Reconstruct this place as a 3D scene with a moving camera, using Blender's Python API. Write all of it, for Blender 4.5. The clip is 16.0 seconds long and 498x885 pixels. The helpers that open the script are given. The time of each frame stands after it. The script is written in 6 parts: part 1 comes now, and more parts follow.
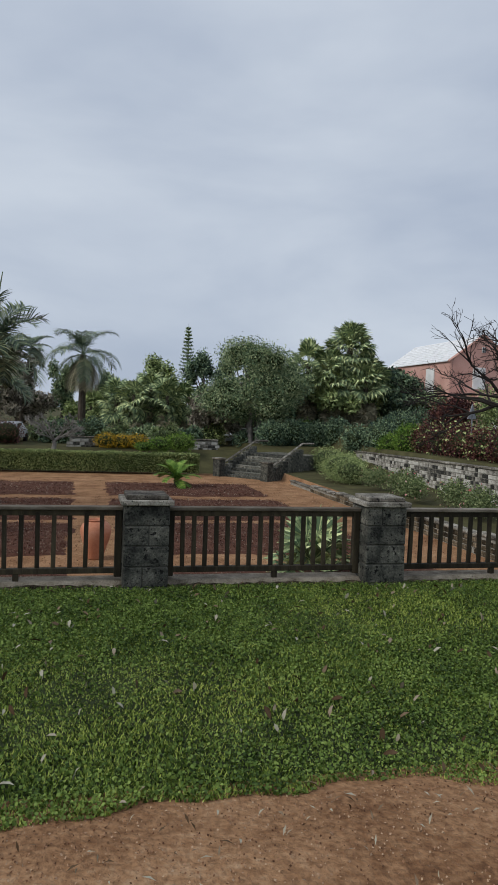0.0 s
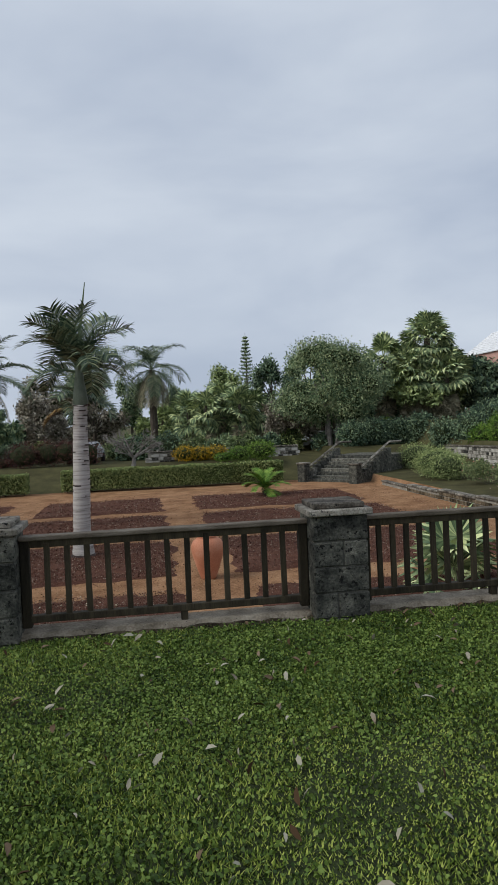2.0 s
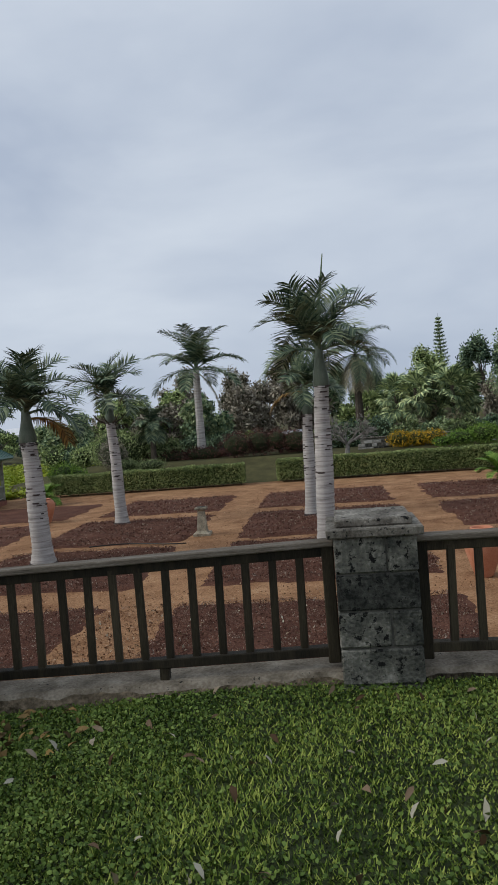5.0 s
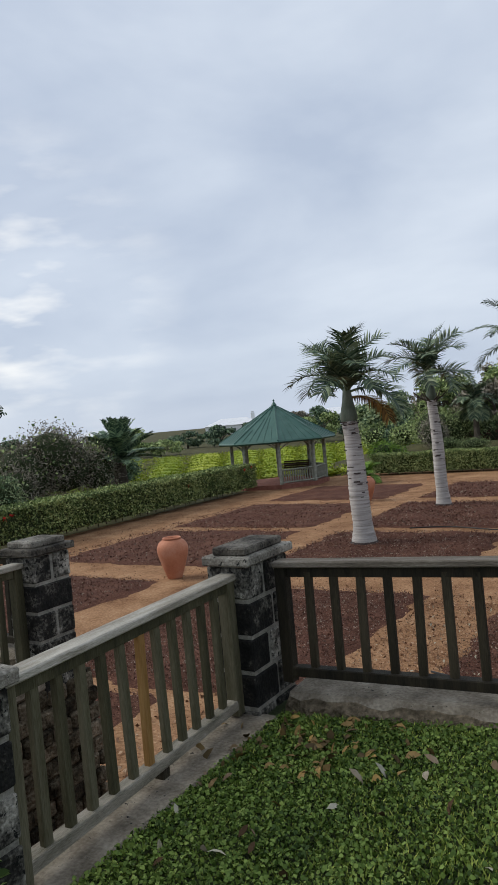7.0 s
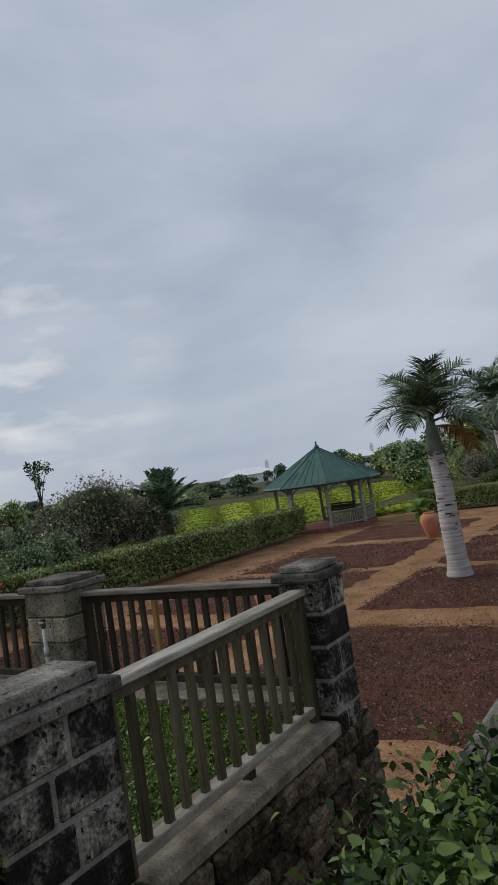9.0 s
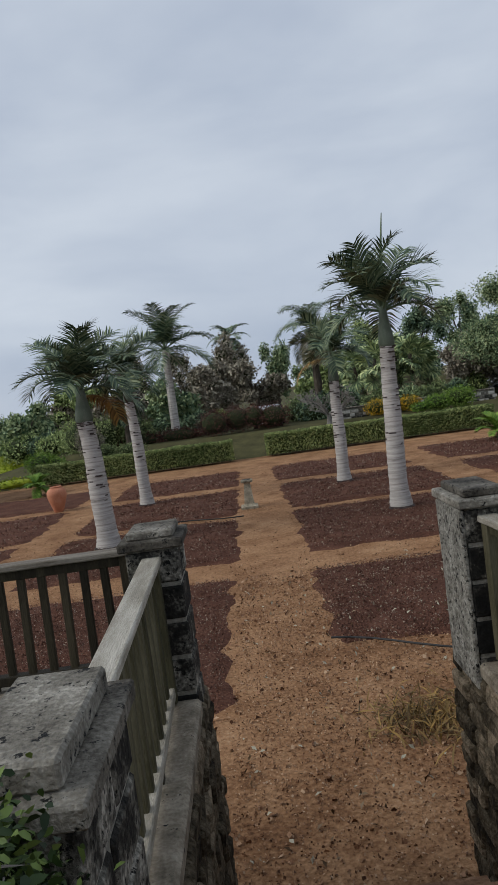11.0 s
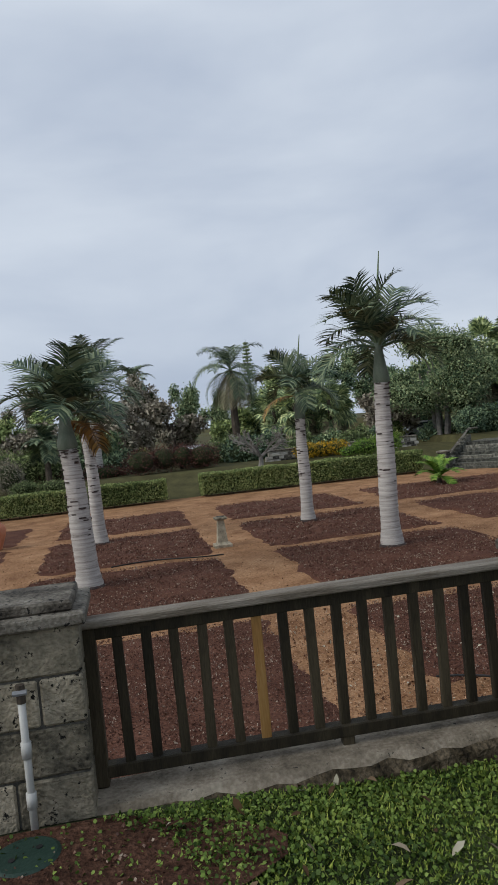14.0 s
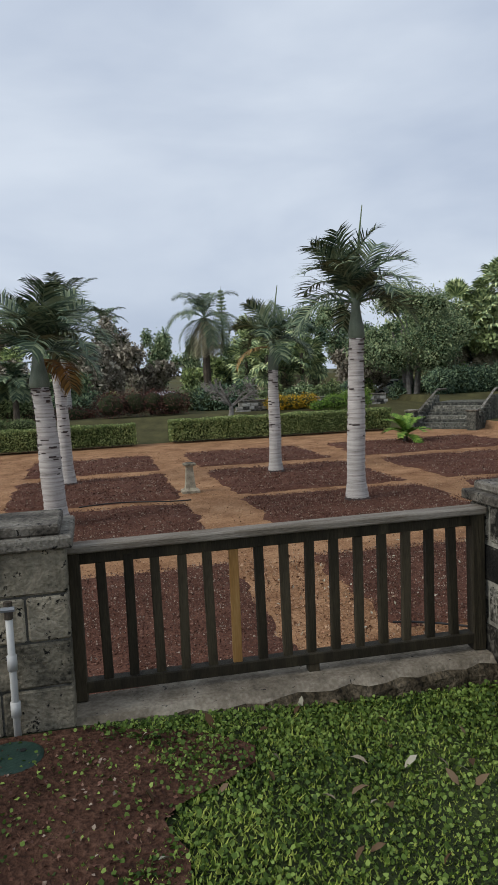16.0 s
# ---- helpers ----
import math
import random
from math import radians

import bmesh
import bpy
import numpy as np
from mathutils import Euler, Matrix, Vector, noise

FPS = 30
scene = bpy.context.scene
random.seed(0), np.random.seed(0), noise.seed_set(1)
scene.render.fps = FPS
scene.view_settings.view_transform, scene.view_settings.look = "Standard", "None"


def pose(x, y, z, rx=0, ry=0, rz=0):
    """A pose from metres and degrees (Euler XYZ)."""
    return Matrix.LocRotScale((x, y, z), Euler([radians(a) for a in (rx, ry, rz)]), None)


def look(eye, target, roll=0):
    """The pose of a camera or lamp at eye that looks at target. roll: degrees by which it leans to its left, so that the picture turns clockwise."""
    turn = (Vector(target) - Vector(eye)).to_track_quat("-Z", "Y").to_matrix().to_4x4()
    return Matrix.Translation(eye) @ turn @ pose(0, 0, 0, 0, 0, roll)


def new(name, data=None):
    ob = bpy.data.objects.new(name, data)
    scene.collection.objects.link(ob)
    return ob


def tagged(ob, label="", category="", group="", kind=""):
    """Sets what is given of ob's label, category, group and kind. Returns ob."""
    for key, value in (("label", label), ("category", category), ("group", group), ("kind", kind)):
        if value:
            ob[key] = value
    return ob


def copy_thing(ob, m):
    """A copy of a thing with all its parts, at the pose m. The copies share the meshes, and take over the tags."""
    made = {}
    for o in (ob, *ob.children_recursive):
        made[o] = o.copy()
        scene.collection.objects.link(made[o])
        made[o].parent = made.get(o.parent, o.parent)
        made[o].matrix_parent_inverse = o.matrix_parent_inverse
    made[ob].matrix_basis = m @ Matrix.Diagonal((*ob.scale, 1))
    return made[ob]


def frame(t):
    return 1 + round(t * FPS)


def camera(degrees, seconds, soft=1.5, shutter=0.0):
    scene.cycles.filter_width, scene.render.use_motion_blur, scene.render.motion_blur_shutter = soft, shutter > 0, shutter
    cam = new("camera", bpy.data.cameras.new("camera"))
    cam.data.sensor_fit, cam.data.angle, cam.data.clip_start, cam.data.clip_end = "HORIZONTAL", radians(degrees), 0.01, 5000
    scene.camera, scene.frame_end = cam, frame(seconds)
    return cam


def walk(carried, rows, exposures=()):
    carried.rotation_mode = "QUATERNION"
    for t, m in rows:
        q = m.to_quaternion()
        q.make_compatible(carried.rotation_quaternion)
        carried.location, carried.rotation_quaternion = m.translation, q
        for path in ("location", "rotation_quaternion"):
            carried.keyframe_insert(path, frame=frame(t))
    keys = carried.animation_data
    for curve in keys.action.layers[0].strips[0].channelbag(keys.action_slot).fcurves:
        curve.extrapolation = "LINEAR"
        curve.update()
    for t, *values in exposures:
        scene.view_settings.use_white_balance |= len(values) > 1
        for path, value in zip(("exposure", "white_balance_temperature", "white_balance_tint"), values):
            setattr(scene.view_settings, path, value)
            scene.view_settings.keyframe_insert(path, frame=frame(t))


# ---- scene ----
cam = camera(38.5, 16.0, 0.8)
PATH = [
    (0, (2.172, -7.494, 1.923), (2.632, -5.549, 1.838), 2.2),
    (0.5, (2.029, -7.088, 1.898), (2.468, -5.139, 1.813), 0.5),
    (1, (1.8, -6.628, 1.839), (2.203, -4.67, 1.755), -0.8),
    (1.5, (1.591, -6.173, 1.794), (1.965, -4.21, 1.706), -1.9),
    (2, (1.267, -5.81, 1.74), (1.559, -3.833, 1.676), -2.4),
    (2.5, (0.879, -5.49, 1.712), (1.008, -3.495, 1.662), -3.3),
    (2.7, (0.681, -5.32, 1.703), (0.728, -3.321, 1.662), -3.9),
    (3, (0.374, -5.036, 1.684), (0.31, -3.037, 1.652), -4.8),
    (3.5, (-0.074, -4.666, 1.629), (-0.282, -2.677, 1.617), -5.7),
    (4, (-0.32, -4.51, 1.652), (-0.625, -2.533, 1.644), -5.9),
    (4.2, (-0.348, -4.438, 1.655), (-0.688, -2.467, 1.639), -6.0),
    (6.3, (-0.009, -3.567, 1.584), (0.0, -1.569, 1.484), -0.8),
    (6.5, (-0.088, -3.498, 1.585), (-0.323, -1.514, 1.501), -1.8),
    (6.8, (-0.317, -3.541, 1.626), (-1.027, -1.673, 1.557), -3.5),
    (7, (-0.503, -3.571, 1.64), (-1.557, -1.872, 1.586), -5.1),
    (7.5, (-1.04, -3.645, 1.621), (-2.706, -2.539, 1.594), -9.1),
    (8, (-1.526, -3.939, 1.567), (-3.17, -2.8, 1.572), -9.8),
    (8.5, (-2.085, -4.069, 1.549), (-3.551, -2.71, 1.604), -10.0),
    (9, (-2.521, -4.139, 1.544), (-3.574, -2.44, 1.634), -8.3),
    (9.2, (-2.691, -4.131, 1.558), (-3.491, -2.301, 1.651), -7.8),
    (11.3, (-4.568, -4.029, 1.608), (-4.364, -2.045, 1.451), -6.8),
    (11.5, (-4.764, -4.017, 1.617), (-4.383, -2.061, 1.454), -5.9),
    (12, (-5.238, -3.852, 1.658), (-4.551, -1.983, 1.467), -3.4),
    (12.5, (-5.876, -3.645, 1.613), (-4.997, -1.859, 1.416), -2.5),
    (13, (-6.383, -3.418, 1.62), (-5.483, -1.64, 1.45), -3.5),
    (13.5, (-6.78, -3.236, 1.638), (-5.88, -1.452, 1.543), -5.0),
    (14, (-6.994, -3.054, 1.568), (-6.644, -1.086, 1.523), -5.7),
    (14.5, (-7.062, -2.961, 1.537), (-6.92, -0.967, 1.471), -2.8),
    (15, (-7.048, -2.965, 1.532), (-7.009, -0.968, 1.43), -1.8),
    (15.5, (-7.077, -3.136, 1.534), (-6.867, -1.154, 1.37), -3.1),
    (16, (-7.104, -3.178, 1.532), (-6.679, -1.233, 1.343), -2.6),
]
walk(cam, [(t, look(eye, target, roll)) for t, eye, target, roll in PATH],
     [(0, 0.0), (1.5, 0.06), (4, 0.02), (6.4, 0.2), (7.0, 0.25), (7.5, -0.04), (8.5, -0.15), (9.2, -0.2), (11.3, 0.03), (12, 0.1), (12.5, 0.18), (13.4, 0.18), (14.5, 0.04), (15, 0.1), (15.5, -0.04), (16, 0.22)])

# ---------------- light ----------------
SUN_EL, SUN_AZ = 38.0, -100.0          # the bright patch of the cloud cover
world = bpy.data.worlds.new("overcast_sky")
scene.world = world
world.use_nodes = True
nt = world.node_tree
for n in list(nt.nodes):
    nt.nodes.remove(n)


def wnode(kind, **kw):
    n = nt.nodes.new(kind)
    for k, v in kw.items():
        n.inputs[k].default_value = v
    return n


out = nt.nodes.new("ShaderNodeOutputWorld")
sky = nt.nodes.new("ShaderNodeTexSky")
sky.sky_type, sky.sun_disc = "NISHITA", False
sky.sun_elevation, sky.sun_rotation = radians(SUN_EL), radians(SUN_AZ)
bg_sky = wnode("ShaderNodeBackground", Strength=0.05)
nt.links.new(sky.outputs[0], bg_sky.inputs[0])
coord = nt.nodes.new("ShaderNodeTexCoord")
mapping = nt.nodes.new("ShaderNodeMapping")
mapping.inputs["Scale"].default_value = (1.0, 1.0, 2.6)
nt.links.new(coord.outputs["Generated"], mapping.inputs[0])
cloud = wnode("ShaderNodeTexNoise", Scale=2.1, Detail=5.0, Roughness=0.5, Distortion=0.25)
nt.links.new(mapping.outputs[0], cloud.inputs["Vector"])
ramp = nt.nodes.new("ShaderNodeValToRGB")
ramp.color_ramp.elements[0].position, ramp.color_ramp.elements[1].position = 0.34, 0.68
ramp.color_ramp.elements[0].color = (0.405, 0.47, 0.585, 1)
ramp.color_ramp.elements[1].color = (0.60, 0.66, 0.745, 1)
nt.links.new(cloud.outputs[0], ramp.inputs[0])
gap_dir = Vector((math.sin(radians(-50.5)) * math.cos(radians(10.5)), math.cos(radians(-50.5)) * math.cos(radians(10.5)), math.sin(radians(10.5))))
near = nt.nodes.new("ShaderNodeVectorMath")
near.operation = "DISTANCE"
near.inputs[1].default_value = gap_dir
nt.links.new(coord.outputs["Generated"], near.inputs[0])
gap = nt.nodes.new("ShaderNodeMapRange")
gap.inputs[1].default_value, gap.inputs[2].default_value, gap.inputs[3].default_value, gap.inputs[4].default_value = 0.02, 0.26, 1.0, 0.0
nt.links.new(near.outputs["Value"], gap.inputs[0])
fine_map = nt.nodes.new("ShaderNodeMapping")
fine_map.inputs["Scale"].default_value = (5.0, 5.0, 16.0)
nt.links.new(coord.outputs["Generated"], fine_map.inputs[0])
wisps = wnode("ShaderNodeTexNoise", Scale=1.6, Detail=4.0, Roughness=0.5)
nt.links.new(fine_map.outputs[0], wisps.inputs["Vector"])
wisp_ramp = nt.nodes.new("ShaderNodeMapRange")
wisp_ramp.inputs[1].default_value, wisp_ramp.inputs[2].default_value, wisp_ramp.inputs[3].default_value, wisp_ramp.inputs[4].default_value = 0.5, 0.75, 0.0, 0.75
nt.links.new(wisps.outputs[0], wisp_ramp.inputs[0])
gap_amount = nt.nodes.new("ShaderNodeMath")
gap_amount.operation = "MULTIPLY"
nt.links.new(gap.outputs[0], gap_amount.inputs[0])
nt.links.new(wisp_ramp.outputs[0], gap_amount.inputs[1])
lit = nt.nodes.new("ShaderNodeMix")
lit.data_type = "RGBA"
lit.inputs[7].default_value = (1.0, 0.98, 0.93, 1)
nt.links.new(gap_amount.outputs[0], lit.inputs[0])
nt.links.new(ramp.outputs[0], lit.inputs[6])
bg_cloud = wnode("ShaderNodeBackground", Strength=1.08)
nt.links.new(lit.outputs[2], bg_cloud.inputs[0])
mixw = wnode("ShaderNodeMixShader", Fac=0.9)
nt.links.new(bg_sky.outputs[0], mixw.inputs[1])
nt.links.new(bg_cloud.outputs[0], mixw.inputs[2])
nt.links.new(mixw.outputs[0], out.inputs[0])
sun = new("sun", bpy.data.lights.new("sun", "SUN"))
sun.data.energy, sun.data.angle, sun.data.color = 1.9, radians(30), (1.0, 0.97, 0.92)
_a, _e = radians(SUN_AZ), radians(SUN_EL)
sun.matrix_basis = look((math.sin(_a) * math.cos(_e) * 60, math.cos(_a) * math.cos(_e) * 60, math.sin(_e) * 60), (0, 0, 0))


# ---------------- materials ----------------
def material(name, colours, scale=6.0, fine=60.0, rough=0.9, bump=0.3, bump_scale=40.0, vary=0.0, island=0.0, spec=0.25, metal=0.0, stretch=(1, 1, 1), fine_mix=0.35, distance=0.02, pits=0.0):
    """Two scales of noise over a ramp of colours, bump, and a shift per object or per island."""
    m = bpy.data.materials.new(name)
    m.use_nodes = True
    t = m.node_tree
    b = t.nodes["Principled BSDF"]
    b.inputs["Roughness"].default_value = rough
    b.inputs["Specular IOR Level"].default_value = spec
    b.inputs["Metallic"].default_value = metal
    tc = t.nodes.new("ShaderNodeTexCoord")
    mp = t.nodes.new("ShaderNodeMapping")
    mp.inputs["Scale"].default_value = stretch
    t.links.new(tc.outputs["Object"], mp.inputs[0])
    big = t.nodes.new("ShaderNodeTexNoise")
    big.inputs["Scale"].default_value, big.inputs["Detail"].default_value = scale, 4
    small = t.nodes.new("ShaderNodeTexNoise")
    small.inputs["Scale"].default_value, small.inputs["Detail"].default_value = fine, 3
    for n in (big, small):
        t.links.new(mp.outputs[0], n.inputs["Vector"])
    mix = t.nodes.new("ShaderNodeMath")
    mix.operation = "MULTIPLY_ADD"
    mix.inputs[1].default_value = fine_mix
    t.links.new(small.outputs[0], mix.inputs[0])
    sc = t.nodes.new("ShaderNodeMath")
    sc.operation = "MULTIPLY"
    sc.inputs[1].default_value = 1 - fine_mix
    t.links.new(big.outputs[0], sc.inputs[0])
    t.links.new(sc.outputs[0], mix.inputs[2])
    fac = mix.outputs[0]
    for amount, source in ((vary, "object"), (island, "island")):
        if amount:
            if source == "object":
                r = t.nodes.new("ShaderNodeObjectInfo").outputs["Random"]
            else:
                r = t.nodes.new("ShaderNodeNewGeometry").outputs["Random Per Island"]
            sub = t.nodes.new("ShaderNodeMath")
            sub.operation = "MULTIPLY_ADD"
            sub.inputs[1].default_value, sub.inputs[2].default_value = amount, -amount / 2
            t.links.new(r, sub.inputs[0])
            add = t.nodes.new("ShaderNodeMath")
            add.operation = "ADD"
            t.links.new(fac, add.inputs[0])
            t.links.new(sub.outputs[0], add.inputs[1])
            fac = add.outputs[0]
    ramp_ = t.nodes.new("ShaderNodeValToRGB")
    els = ramp_.color_ramp.elements
    while len(els) < len(colours):
        els.new(0.5)
    for i, c in enumerate(colours):
        els[i].position = 0.28 + 0.44 * i / max(1, len(colours) - 1)
        els[i].color = (*c, 1)
    t.links.new(fac, ramp_.inputs[0])
    colour = ramp_.outputs[0]
    if pits:                       # black lichen spots and weathered holes
        spot = t.nodes.new("ShaderNodeTexNoise")
        spot.inputs["Scale"].default_value, spot.inputs["Detail"].default_value, spot.inputs["Roughness"].default_value = 24.0, 6, 0.68
        t.links.new(mp.outputs[0], spot.inputs["Vector"])
        cut = t.nodes.new("ShaderNodeMapRange")
        cut.inputs[1].default_value, cut.inputs[2].default_value = 0.66 - pits, 0.70 - pits
        t.links.new(spot.outputs[0], cut.inputs[0])
        stain = t.nodes.new("ShaderNodeMix")
        stain.data_type = "RGBA"
        stain.inputs[7].default_value = (0.011, 0.011, 0.010, 1)
        t.links.new(cut.outputs[0], stain.inputs[0])
        t.links.new(colour, stain.inputs[6])
        colour = stain.outputs[2]
    t.links.new(colour, b.inputs["Base Color"])
    if bump:
        bn = t.nodes.new("ShaderNodeTexNoise")
        bn.inputs["Scale"].default_value, bn.inputs["Detail"].default_value = bump_scale, 5
        t.links.new(mp.outputs[0], bn.inputs["Vector"])
        bp = t.nodes.new("ShaderNodeBump")
        bp.inputs["Strength"].default_value, bp.inputs["Distance"].default_value = bump, distance
        t.links.new(bn.outputs[0], bp.inputs["Height"])
        t.links.new(bp.outputs[0], b.inputs["Normal"])
    return m


def leaf_material(name, colours, rough=0.6, island=0.5, spec=0.14, scale=0.6):
    return material(name, colours, scale=scale, fine=5.0, rough=rough, bump=0, island=island, spec=spec)


